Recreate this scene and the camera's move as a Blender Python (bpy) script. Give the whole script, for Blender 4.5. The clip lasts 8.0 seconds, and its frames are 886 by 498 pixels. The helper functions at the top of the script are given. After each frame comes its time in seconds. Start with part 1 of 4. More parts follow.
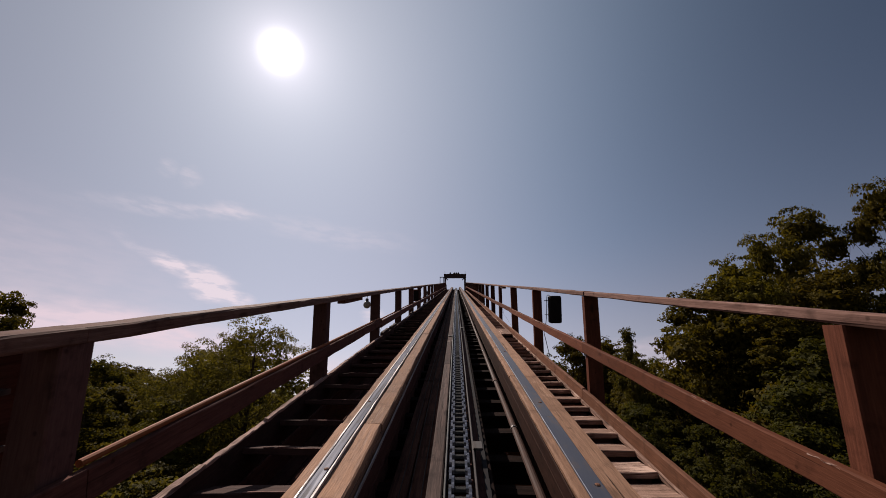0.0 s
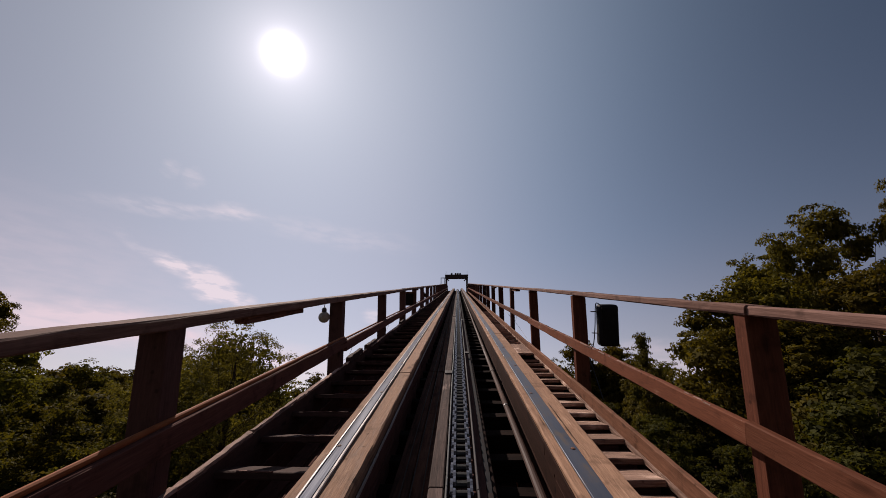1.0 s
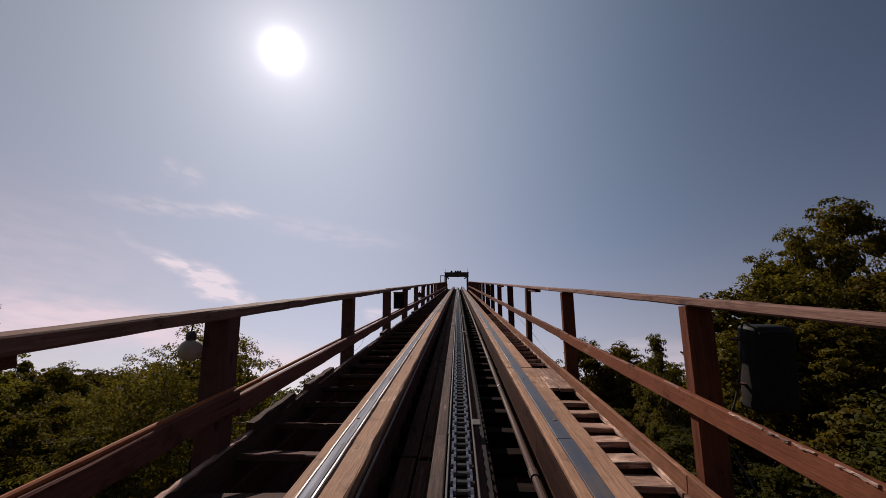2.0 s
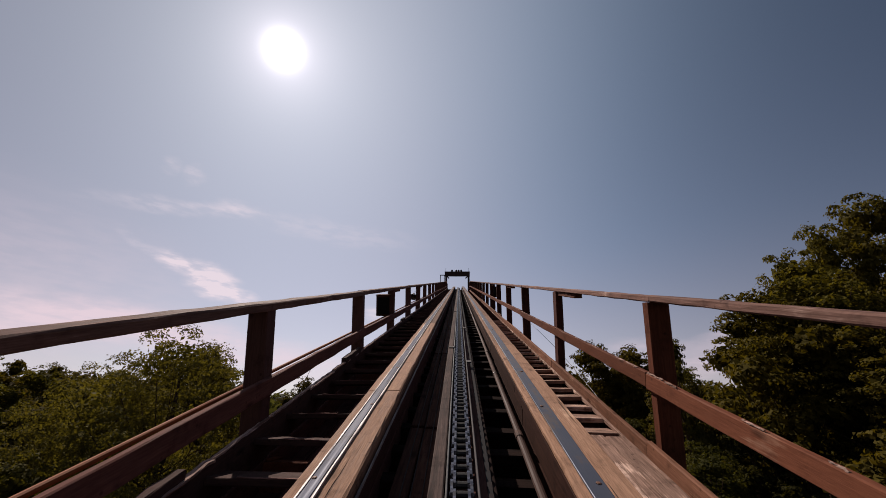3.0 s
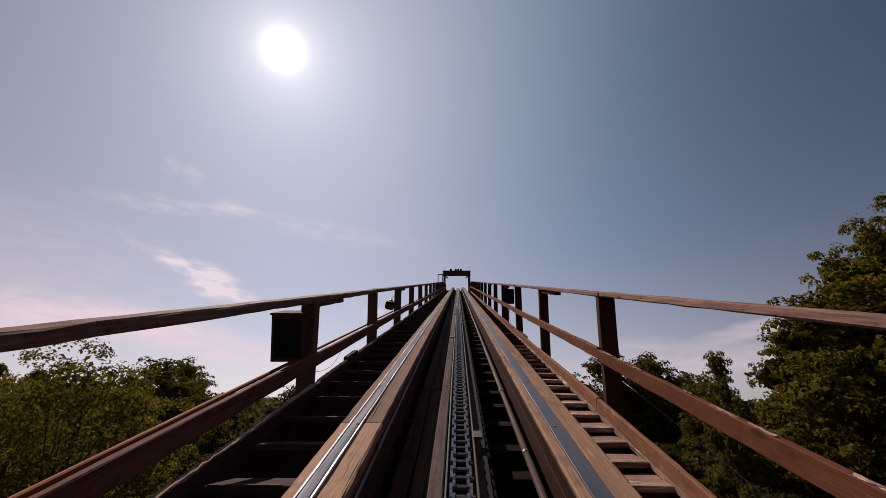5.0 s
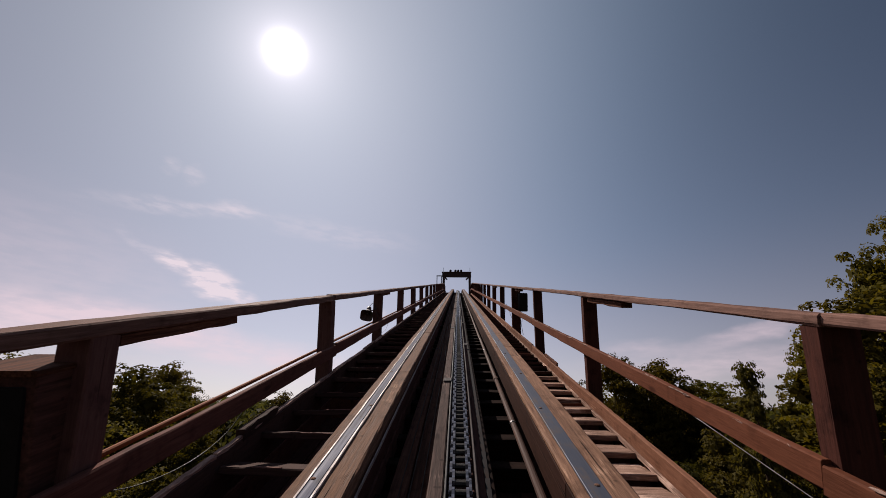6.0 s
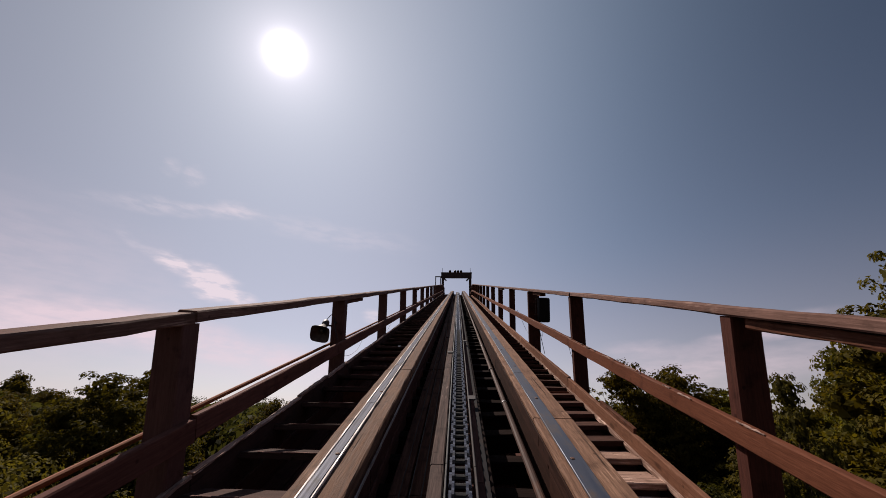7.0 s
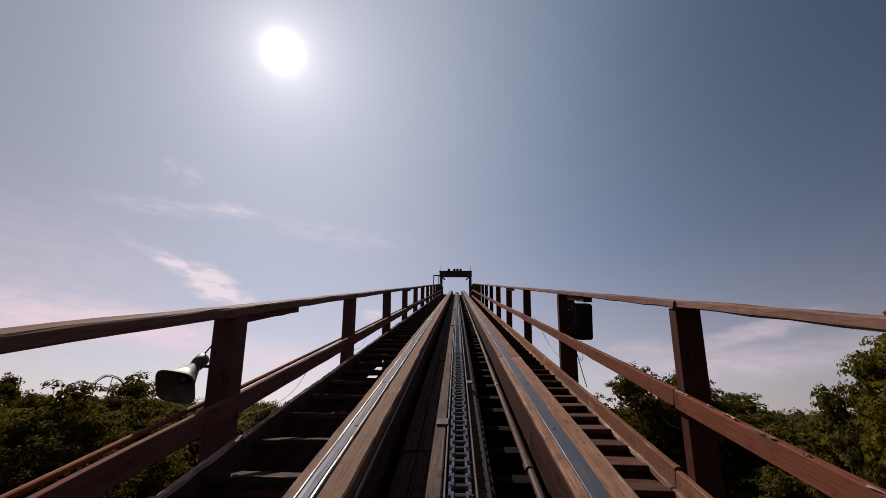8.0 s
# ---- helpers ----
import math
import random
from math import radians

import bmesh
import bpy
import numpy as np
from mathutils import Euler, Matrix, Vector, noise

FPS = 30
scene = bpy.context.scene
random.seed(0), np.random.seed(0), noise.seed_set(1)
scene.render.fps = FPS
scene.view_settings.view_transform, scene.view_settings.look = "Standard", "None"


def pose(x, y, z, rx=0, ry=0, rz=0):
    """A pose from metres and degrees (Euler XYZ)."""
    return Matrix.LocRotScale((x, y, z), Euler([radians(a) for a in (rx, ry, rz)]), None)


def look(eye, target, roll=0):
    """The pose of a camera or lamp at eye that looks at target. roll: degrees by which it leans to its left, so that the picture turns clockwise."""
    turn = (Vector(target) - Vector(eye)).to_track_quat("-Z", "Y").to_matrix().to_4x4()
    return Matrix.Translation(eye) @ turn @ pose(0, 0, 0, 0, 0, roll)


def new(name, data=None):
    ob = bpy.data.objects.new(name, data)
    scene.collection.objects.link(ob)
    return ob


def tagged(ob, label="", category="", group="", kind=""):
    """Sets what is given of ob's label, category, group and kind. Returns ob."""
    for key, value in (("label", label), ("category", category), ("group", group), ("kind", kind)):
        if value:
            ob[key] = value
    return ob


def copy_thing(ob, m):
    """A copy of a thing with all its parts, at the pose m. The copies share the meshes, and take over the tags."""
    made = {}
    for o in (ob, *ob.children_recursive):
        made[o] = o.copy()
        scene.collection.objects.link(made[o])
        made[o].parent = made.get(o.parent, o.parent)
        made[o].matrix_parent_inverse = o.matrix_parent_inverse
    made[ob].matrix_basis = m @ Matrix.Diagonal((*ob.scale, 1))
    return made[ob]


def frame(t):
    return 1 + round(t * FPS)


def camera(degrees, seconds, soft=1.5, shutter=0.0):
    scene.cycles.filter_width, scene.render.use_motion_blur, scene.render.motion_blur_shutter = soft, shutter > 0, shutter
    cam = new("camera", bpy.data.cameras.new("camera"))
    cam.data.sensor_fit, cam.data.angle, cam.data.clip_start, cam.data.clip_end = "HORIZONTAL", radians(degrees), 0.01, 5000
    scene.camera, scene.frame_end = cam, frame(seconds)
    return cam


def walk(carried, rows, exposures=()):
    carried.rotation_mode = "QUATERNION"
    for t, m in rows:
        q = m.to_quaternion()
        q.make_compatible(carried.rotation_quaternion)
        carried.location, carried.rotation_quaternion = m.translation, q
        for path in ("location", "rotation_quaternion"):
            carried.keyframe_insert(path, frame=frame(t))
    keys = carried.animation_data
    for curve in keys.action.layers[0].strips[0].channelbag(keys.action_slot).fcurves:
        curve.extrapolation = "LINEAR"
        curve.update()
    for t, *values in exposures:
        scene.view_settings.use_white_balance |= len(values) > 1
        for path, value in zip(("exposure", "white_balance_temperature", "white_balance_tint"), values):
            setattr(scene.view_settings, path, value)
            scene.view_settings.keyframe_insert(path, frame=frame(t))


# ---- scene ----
EXPOSURE = 0.0
SKY = 0.029
# A wooden coaster's lift hill. "Local" axes: x to the right, y up along the track, z square to it.
SLOPE = 17.8          # the lift's climb, degrees
BASE = 5.0            # rails over the ground at local y = 0
HILL = pose(0, 0, BASE, SLOPE, 0, 0)
SPEED = 2.465         # metres a second up the lift
EYE_X, EYE_Z = -0.011, 0.764
# seconds, yaw, pitch (from the track's line), roll
ROWS = (
    (0, 1.88, 4.77, -0.26), (0.5, 2.00, 5.18, 0.01), (1, 2.12, 4.91, -0.18), (1.5, 2.09, 4.67, -0.33),
    (3, 2.25, 4.56, -0.03), (3.5, 2.22, 4.09, -0.23), (4, 2.18, 4.15, -0.10), (4.5, 2.18, 4.43, -0.03),
    (6, 2.19, 4.78, 0.19), (6.5, 2.28, 5.12, 0.41), (7, 2.17, 4.95, 0.22), (7.5, 2.07, 4.84, 0.22), (8, 2.06, 4.83, 0.10),
)
cam = camera(97.3, 8.0, soft=0.85, shutter=0.045)
walk(cam, [(t, HILL @ pose(EYE_X, SPEED * t, EYE_Z) @ pose(0, 0, 0, 90 + p, 0, y) @ pose(0, 0, 0, 0, 0, r)) for t, y, p, r in ROWS],
     exposures=((0, EXPOSURE, 6600, 17), (8, EXPOSURE, 6600, 17)))

# ---- light ----
SUN = Vector((-0.373, 0.598, 0.709)).normalized()
sun = new("sun", bpy.data.lights.new("sun", "SUN"))
sun.data.energy, sun.data.angle, sun.data.color = 5.0, radians(0.6), (1.0, 0.91, 0.79)
sun.matrix_world = look(SUN * 200, (0, 0, 0))


class Nodes:
    """Short hand for a node tree."""

    def __init__(self, tree):
        self.tree = tree
        tree.nodes.clear()

    def add(self, kind, **inputs):
        n = self.tree.nodes.new(kind)
        for key, value in inputs.items():
            self.put(n.inputs[int(key[1:]) if key[0] == "i" and key[1:].isdigit() else key.replace("_", " ")], value)
        return n

    def put(self, socket, value):
        if isinstance(value, bpy.types.NodeSocket):
            self.tree.links.new(value, socket)
        else:
            socket.default_value = value

    def math(self, op, a, b=0.0, c=0.0, clamp=False):
        n = self.add("ShaderNodeMath", i0=a, i1=b, i2=c)
        n.operation, n.use_clamp = op, clamp
        return n.outputs[0]

    def vec(self, op, a, b=(0, 0, 0)):
        n = self.add("ShaderNodeVectorMath", i0=a, i1=b)
        n.operation = op
        return n.outputs["Value" if op in ("DOT_PRODUCT", "LENGTH", "DISTANCE") else "Vector"]

    def ramp(self, value, low, high, a=0.0, b=1.0, kind="SMOOTHSTEP"):
        n = self.add("ShaderNodeMapRange", i0=value, i1=low, i2=high, i3=a, i4=b)
        n.interpolation_type = kind
        return n.outputs[0]

    def mix(self, f, a, b, blend="MIX"):
        n = self.tree.nodes.new("ShaderNodeMix")
        n.data_type, n.blend_type = "RGBA", blend
        for i, value in ((0, f), (6, a), (7, b)):
            self.put(n.inputs[i], (*value, 1) if isinstance(value, tuple) and len(value) == 3 else value)
        return n.outputs[2]

    def noise(self, vector, scale, detail=3.0, rough=0.55, out=0):
        n = self.add("ShaderNodeTexNoise", Vector=vector, Scale=scale, Detail=detail, Roughness=rough)
        return n.outputs[out]

    def mapping(self, vector, loc=(0, 0, 0), rot=(0, 0, 0), scale=(1, 1, 1), kind="POINT"):
        n = self.add("ShaderNodeMapping", Vector=vector, Location=loc, Rotation=rot, Scale=scale)
        n.vector_type = kind
        return n.outputs[0]


def make_sky():
    """A hazy summer sky: the physical sky, the white glare round the sun, thin cloud and a pale horizon."""
    world = bpy.data.worlds.new("sky")
    world.use_nodes = True
    scene.world = world
    k = Nodes(world.node_tree)
    sky = k.add("ShaderNodeTexSky")
    sky.sky_type, sky.sun_disc = "NISHITA", False
    sky.sun_elevation, sky.sun_rotation = radians(45.1), radians(-31.9)
    sky.air_density, sky.dust_density, sky.ozone_density, sky.altitude = 1.0, 0.7, 2.0, 150
    way = k.vec("NORMALIZE", k.add("ShaderNodeTexCoord").outputs["Generated"])
    xyz = k.add("ShaderNodeSeparateXYZ", Vector=way)
    up = xyz.outputs[2]
    deg = 57.29578
    az = k.math("MULTIPLY", k.math("ARCTAN2", xyz.outputs[0], xyz.outputs[1]), deg)
    el = k.math("MULTIPLY", k.math("ARCSINE", up), deg)
    flat = k.add("ShaderNodeCombineXYZ", X=az, Y=el).outputs[0]
    off = k.math("MULTIPLY", k.math("ARCCOSINE", k.math("MINIMUM", k.vec("DOT_PRODUCT", way, tuple(SUN)), 1.0)), deg)
    base = k.mix(1.0, sky.outputs[0], (SKY * 0.75, SKY * 0.95, SKY * 1.05), "MULTIPLY")
    # haze: a pale veil that thickens to the horizon and round the sun
    veil = k.math("MULTIPLY", k.math("EXPONENT", k.math("MULTIPLY", k.math("MAXIMUM", el, 0.0), -1 / 15.0)), 0.53)
    wide = k.math("MULTIPLY", k.math("EXPONENT", k.math("MULTIPLY", k.math("POWER", k.math("DIVIDE", off, 41.0), 2.0), -1.0)), 0.41)
    near = k.math("MULTIPLY", k.math("EXPONENT", k.math("MULTIPLY", off, -1 / 3.3)), 0.74)
    core = k.math("MULTIPLY", k.math("EXPONENT", k.math("MULTIPLY", k.math("POWER", k.math("DIVIDE", off, 1.62), 2.0), -1.0)), 1.7)
    side = k.ramp(off, 25, 85, 1.0, 0.6)
    out = k.mix(1.0, base, k.mix(1.0, (1.03, 0.865, 0.92), k.math("MULTIPLY", veil, side), "MULTIPLY"), "ADD")
    out = k.mix(1.0, out, k.mix(1.0, (0.87, 0.925, 1.00), wide, "MULTIPLY"), "ADD")
    out = k.mix(1.0, out, k.mix(1.0, (1.0, 0.89, 0.94), near, "MULTIPLY"), "ADD")
    # the lens's vignette is put into the sky: it darkens to either side
    out = k.mix(1.0, out, k.ramp(k.math("ABSOLUTE", az), 8, 68, 1.0, 0.77), "MULTIPLY")
    # clearer, bluer air on the side away from the sun
    out = k.mix(k.math("MULTIPLY", k.ramp(xyz.outputs[0], -0.22, 0.48), k.ramp(el, 6, 24)), out, k.mix(1.0, out, (0.80, 0.955, 1.035), "MULTIPLY"))
    # thin cloud: streaks by azimuth, elevation, length, width, lean and weight
    warp = k.add("ShaderNodeTexNoise", Vector=k.mapping(flat, scale=(0.16, 0.35, 1)), Scale=1.0, Detail=4.0, Roughness=0.6)
    bent = k.vec("ADD", flat, k.vec("MULTIPLY", k.vec("SUBTRACT", warp.outputs["Color"], (0.5, 0.5, 0.5)), (3.4, 2.0, 0)))
    fibre = k.noise(k.mapping(flat, rot=(0, 0, radians(14)), scale=(0.30, 1.05, 1)), 1.0, 4.0, 0.55)
    total = low = None
    for a, e, length, width, lean, weight in (
            (-34.4, 15.2, 4.4, 1.9, -12, 1.5), (-32.6, 13.6, 5.0, 1.4, -10, 1.5), (-38.8, 16.3, 2.8, 1.3, -18, 1.2), (-42.6, 17.6, 3.2, 0.8, -28, 0.22),
            (-39.5, 23.0, 11.0, 1.2, 10, 0.32), (-33.6, 24.4, 3.4, 1.2, 4, 0.35), (-39.0, 27.1, 1.8, 1.5, 0, 0.40), (-42.0, 27.3, 1.4, 1.3, 0, 0.28),
            (-20.0, 23.6, 16.0, 2.0, -3, 0.20), (-12.4, 12.7, 2.0, 1.2, 0, 0.55), (-47.0, 8.4, 18.0, 3.0, 2, 0.75), (-33.0, 7.6, 16.0, 2.6, -6, 0.65),
            (-20.0, 5.0, 20.0, 3.0, 0, 0.45), (37.0, 9.0, 8.0, 1.2, 10, 0.60), (42.0, 6.0, 18.0, 2.6, 0, 0.34), (28.0, 5.0, 14.0, 3.2, 0, 0.40), (24.0, 7.9, 6.0, 1.2, 0, 0.3),
            (-54.0, 9.6, 24.0, 13.0, 0, 0.34), (95.0, 16.0, 30.0, 6.0, 6, 0.4), (-110.0, 18.0, 36.0, 7.0, -5, 0.4), (175.0, 14.0, 40.0, 6.0, 3, 0.4)):
        r = k.vec("LENGTH", k.mapping(bent, (a, e, 0), (0, 0, radians(lean)), (length, width, 1), "TEXTURE"))
        puff = k.math("MULTIPLY", k.ramp(r, 0.15, 1.15, 1.0, 0.0), weight)
        if e < 10:
            low = puff if low is None else k.math("ADD", low, puff)
        else:
            total = puff if total is None else k.math("ADD", total, puff)
    cloud = k.math("MULTIPLY", total, k.ramp(fibre, 0.34, 0.64, 0.22, 1.1), clamp=True)
    haze = k.math("MULTIPLY", low, k.ramp(fibre, 0.3, 0.7, 0.55, 1.0), clamp=True)
    out = k.mix(k.math("MULTIPLY", haze, 0.75), out, (0.84, 0.68, 0.725))
    out = k.mix(k.math("MULTIPLY", cloud, 0.75), out, (0.87, 0.765, 0.80))
    out = k.mix(1.0, out, k.mix(1.0, (1.0, 0.98, 0.99), core, "MULTIPLY"), "ADD")
    k.add("ShaderNodeOutputWorld", Surface=k.add("ShaderNodeBackground", Color=out, Strength=1.0).outputs[0])


make_sky()


# ---- materials ----
def material(name):
    m = bpy.data.materials.new(name)
    m.use_nodes = True
    return m, Nodes(m.node_tree)


def finish(m, k, color, rough, height=None, bump=0.3, distance=0.004, metal=0.0, gloss=0.5):
    s = k.add("ShaderNodeBsdfPrincipled", Base_Color=color, Roughness=rough, Metallic=metal)
    s.inputs["Specular IOR Level"].default_value = gloss
    if height is not None:
        k.put(s.inputs["Normal"], k.add("ShaderNodeBump", Strength=bump, Distance=distance, Height=height).outputs[0])
    k.add("ShaderNodeOutputMaterial", Surface=s.outputs[0])
    return m


def wood(name, dark, light, rough=(0.55, 0.85), worn=None, worn_from=0.62, grain=1.0, bump=0.5, stain=0.6, gloss=0.045, even=0.09):
    """Sawn timber with its grain along y: fibres, knots, checks, stains; worn: bare or bleached wood in patches."""
    m, k = material(name)
    dark, light, worn = (c and (c[0] * 1.08, c[1] * 0.92, c[2] * 0.89) for c in (dark, light, worn))   # every timber is shifted towards red
    luck = k.add("ShaderNodeObjectInfo").outputs["Random"]
    shift = k.add("ShaderNodeCombineXYZ", X=k.math("MULTIPLY", luck, 31.0), Y=k.math("MULTIPLY", luck, 97.0), Z=k.math("MULTIPLY", luck, 53.0)).outputs[0]
    at = k.vec("ADD", k.add("ShaderNodeTexCoord").outputs["Object"], shift)
    fibre = k.noise(k.mapping(at, scale=(70 * grain, 3.4, 70 * grain)), 1.0, 5.0, 0.65)
    ring = k.noise(k.mapping(at, scale=(16 * grain, 0.7, 16 * grain)), 1.0, 3.0, 0.6)
    patch = k.noise(at, 2.3, 4.0, 0.6)
    check = k.ramp(k.noise(k.mapping(at, scale=(45, 0.9, 45)), 1.0, 2.0, 0.5), 0.69, 0.76)
    knot = k.add("ShaderNodeTexVoronoi", Vector=k.mapping(at, scale=(6, 2.1, 6)), Scale=1.0, Randomness=1.0).outputs["Distance"]
    knot = k.ramp(knot, 0.05, 0.16, 1.0, 0.0)
    tone = k.math("ADD", k.math("MULTIPLY", fibre, 0.65), k.math("MULTIPLY", ring, 0.35))
    color = k.mix(k.ramp(tone, 0.5 - even, 0.5 + even, kind="LINEAR"), dark, light)
    if worn:
        color = k.mix(k.ramp(k.math("ADD", k.math("MULTIPLY", patch, 0.6), k.math("MULTIPLY", fibre, 0.4)), worn_from, worn_from + 0.09), color, worn)
    color = k.mix(k.math("MULTIPLY", knot, 0.65), color, tuple(c * 0.35 for c in dark))
    color = k.mix(k.math("MULTIPLY", check, 0.6), color, tuple(c * 0.25 for c in dark))
    spots = k.ramp(k.noise(at, 7.0, 4.0, 0.65), 0.52, 0.75)
    color = k.mix(k.math("MULTIPLY", spots, stain), color, tuple(c * 0.4 for c in dark))
    fleck = k.noise(k.mapping(at, scale=(190 * grain, 12, 190 * grain)), 1.0, 3.0, 0.7)
    color = k.mix(1.0, color, k.add("ShaderNodeCombineColor", Red=k.ramp(fleck, 0.3, 0.7, 0.80, 1.18, "LINEAR"), Green=k.ramp(fleck, 0.3, 0.7, 0.79, 1.18, "LINEAR"),
                                    Blue=k.ramp(fleck, 0.3, 0.7, 0.78, 1.18, "LINEAR")).outputs[0], "MULTIPLY")
    dots = k.add("ShaderNodeTexVoronoi", Vector=at, Scale=9.0, Randomness=1.0).outputs["Distance"]
    color = k.mix(k.math("MULTIPLY", k.ramp(dots, 0.05, 0.12, 1.0, 0.0), 0.55), color, tuple(c * 0.3 for c in dark))
    hue = k.add("ShaderNodeHueSaturation", Value=k.ramp(luck, 0, 1, 0.78, 1.18, "LINEAR"), Color=color).outputs[0]
    height = k.math("SUBTRACT", k.math("ADD", k.math("MULTIPLY", fibre, 0.7), k.math("MULTIPLY", patch, 0.3)), check)
    return finish(m, k, hue, k.ramp(fibre, 0.3, 0.7, *rough, "LINEAR"), height, bump, 0.007, gloss=gloss)


def metal(name, color, rust, rough=(0.25, 0.5), amount=0.5, metallic=1.0, along=(18, 0.8, 18), bump=0.2, gloss=0.4):
    """Steel with rust or grease in patches, scratched along y."""
    m, k = material(name)
    luck = k.add("ShaderNodeObjectInfo").outputs["Random"]
    shift = k.add("ShaderNodeCombineXYZ", X=k.math("MULTIPLY", luck, 17.0), Y=k.math("MULTIPLY", luck, 61.0)).outputs[0]
    at = k.vec("ADD", k.add("ShaderNodeTexCoord").outputs["Object"], shift)
    streak = k.noise(k.mapping(at, scale=along), 1.0, 5.0, 0.65)
    patch = k.noise(at, 5.0, 5.0, 0.65)
    f = k.ramp(k.math("ADD", k.math("MULTIPLY", patch, 0.55), k.math("MULTIPLY", streak, 0.45)), 0.62 - 0.25 * amount, 0.72 - 0.2 * amount)
    return finish(m, k, k.mix(f, color, rust), k.ramp(streak, 0.3, 0.7, *rough, "LINEAR"), k.math("ADD", streak, patch), bump, 0.002,
                  k.math("MULTIPLY", k.math("SUBTRACT", 1.0, k.math("MULTIPLY", f, 0.7)), metallic), gloss)


def plain(name, a, b, rough=0.5, scale=6.0, bump=0.15, gloss=0.4):
    """Moulded plastic, paint or rubber, dusty in patches."""
    m, k = material(name)
    at = k.add("ShaderNodeTexCoord").outputs["Object"]
    dust = k.noise(at, scale, 5.0, 0.6)
    fine = k.noise(at, scale * 22, 2.0, 0.6)
    return finish(m, k, k.mix(k.ramp(dust, 0.4, 0.75), a, b), k.ramp(dust, 0.3, 0.7, rough - 0.1, rough + 0.15), k.math("ADD", fine, dust), bump, 0.002, gloss=gloss)


def leaves(name, dark, light, glow, spread=0.35):
    """Leaves: each one with its own green, lit through from behind."""
    m, k = material(name)
    leaf = k.add("ShaderNodeNewGeometry").outputs["Random Per Island"]
    tree = k.add("ShaderNodeObjectInfo").outputs["Random"]
    at = k.add("ShaderNodeTexCoord").outputs["Object"]
    clump = k.noise(at, 0.55, 3.0, 0.6)
    f = k.math("ADD", k.math("MULTIPLY", leaf, 0.55), k.math("MULTIPLY", k.ramp(clump, 0.3, 0.7), 0.45))
    color = k.mix(f, dark, light)
    color = k.add("ShaderNodeHueSaturation", Hue=k.ramp(tree, 0, 1, 0.5 - 0.03 * spread, 0.5 + 0.03 * spread, "LINEAR"),
                  Value=k.ramp(tree, 0, 1, 0.8, 1.2, "LINEAR"), Color=color).outputs[0]
    face = k.add("ShaderNodeBsdfPrincipled", Base_Color=color, Roughness=0.75)
    face.inputs["Specular IOR Level"].default_value = 0.05
    back = k.add("ShaderNodeBsdfTranslucent", Color=k.mix(1.0, color, glow, "MULTIPLY"))
    both = k.add("ShaderNodeMixShader", i0=0.47, i1=face.outputs[0], i2=back.outputs[0])
    k.add("ShaderNodeOutputMaterial", Surface=both.outputs[0])
    return m


def ground_material():
    m, k = material("woodland_floor")
    at = k.add("ShaderNodeTexCoord").outputs["Object"]
    a, b, c = k.noise(at, 0.08, 5.0, 0.6), k.noise(at, 1.4, 5.0, 0.65), k.noise(at, 14.0, 4.0, 0.7)
    color = k.mix(k.ramp(k.math("ADD", k.math("MULTIPLY", a, 0.5), k.math("MULTIPLY", b, 0.5)), 0.4, 0.6), (0.026, 0.034, 0.011), (0.055, 0.045, 0.024))
    color = k.mix(k.math("MULTIPLY", k.ramp(c, 0.45, 0.7), 0.6), color, (0.022, 0.03, 0.01))
    return finish(m, k, color, 0.95, k.math("ADD", b, c), 0.6, 0.05, gloss=0.0)


RED = wood("red_stained_timber", (0.100, 0.041, 0.024), (0.170, 0.072, 0.042), (0.6, 0.85), (0.215, 0.125, 0.085), 0.60, even=0.28, stain=0.45)
KICK = wood("faded_kick_board", (0.125, 0.066, 0.042), (0.225, 0.125, 0.082), (0.65, 0.9), (0.34, 0.23, 0.165), 0.56, even=0.17, stain=0.5)
LIT_NOSING = wood("lit_nosing_timber", (0.110, 0.068, 0.060), (0.235, 0.150, 0.130), (0.6, 0.9), (0.36, 0.26, 0.22), 0.58)
# worn steel edges, with the sun's glint on them put into a brighter colour
EDGE = metal("worn_glint_edge", (0.30, 0.265, 0.255), (0.14, 0.11, 0.10), (0.48, 0.75), 0.45, 0.55, (30, 3.0, 30))
CAP = wood("weathered_red_cap", (0.105, 0.065, 0.053), (0.228, 0.154, 0.128), (0.65, 0.9), (0.34, 0.265, 0.225), 0.58, even=0.15)
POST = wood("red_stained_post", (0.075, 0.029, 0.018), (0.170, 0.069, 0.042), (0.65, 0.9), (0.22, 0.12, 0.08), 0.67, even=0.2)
# left posts: the flat grey look of their shaded faces is put into the colour
SHADE_POST = wood("shade_greyed_post", (0.074, 0.042, 0.038), (0.125, 0.072, 0.064), (0.7, 0.95), (0.16, 0.10, 0.085), 0.67, even=0.26, bump=0.3)
RAILING = wood("red_stained_rail", (0.080, 0.038, 0.031), (0.170, 0.084, 0.068), (0.65, 0.9), (0.19, 0.10, 0.07), 0.67, even=0.18)
BARE = wood("splintered_bare_wood", (0.20, 0.15, 0.125), (0.40, 0.32, 0.28), (0.7, 0.95), (0.52, 0.44, 0.39), 0.55, bump=0.9, stain=0.45)
GUIDE = wood("weathered_guide_board", (0.052, 0.042, 0.038), (0.125, 0.103, 0.094), (0.7, 0.95), (0.26, 0.22, 0.20), 0.6, bump=0.8)
# darker copy of POST: shade on the farther right posts is put into the colour
SHADY = wood("shade_dark_post", (0.038, 0.015, 0.012), (0.086, 0.036, 0.027), (0.7, 0.95), (0.14, 0.074, 0.054), 0.67, even=0.2, gloss=0.06)
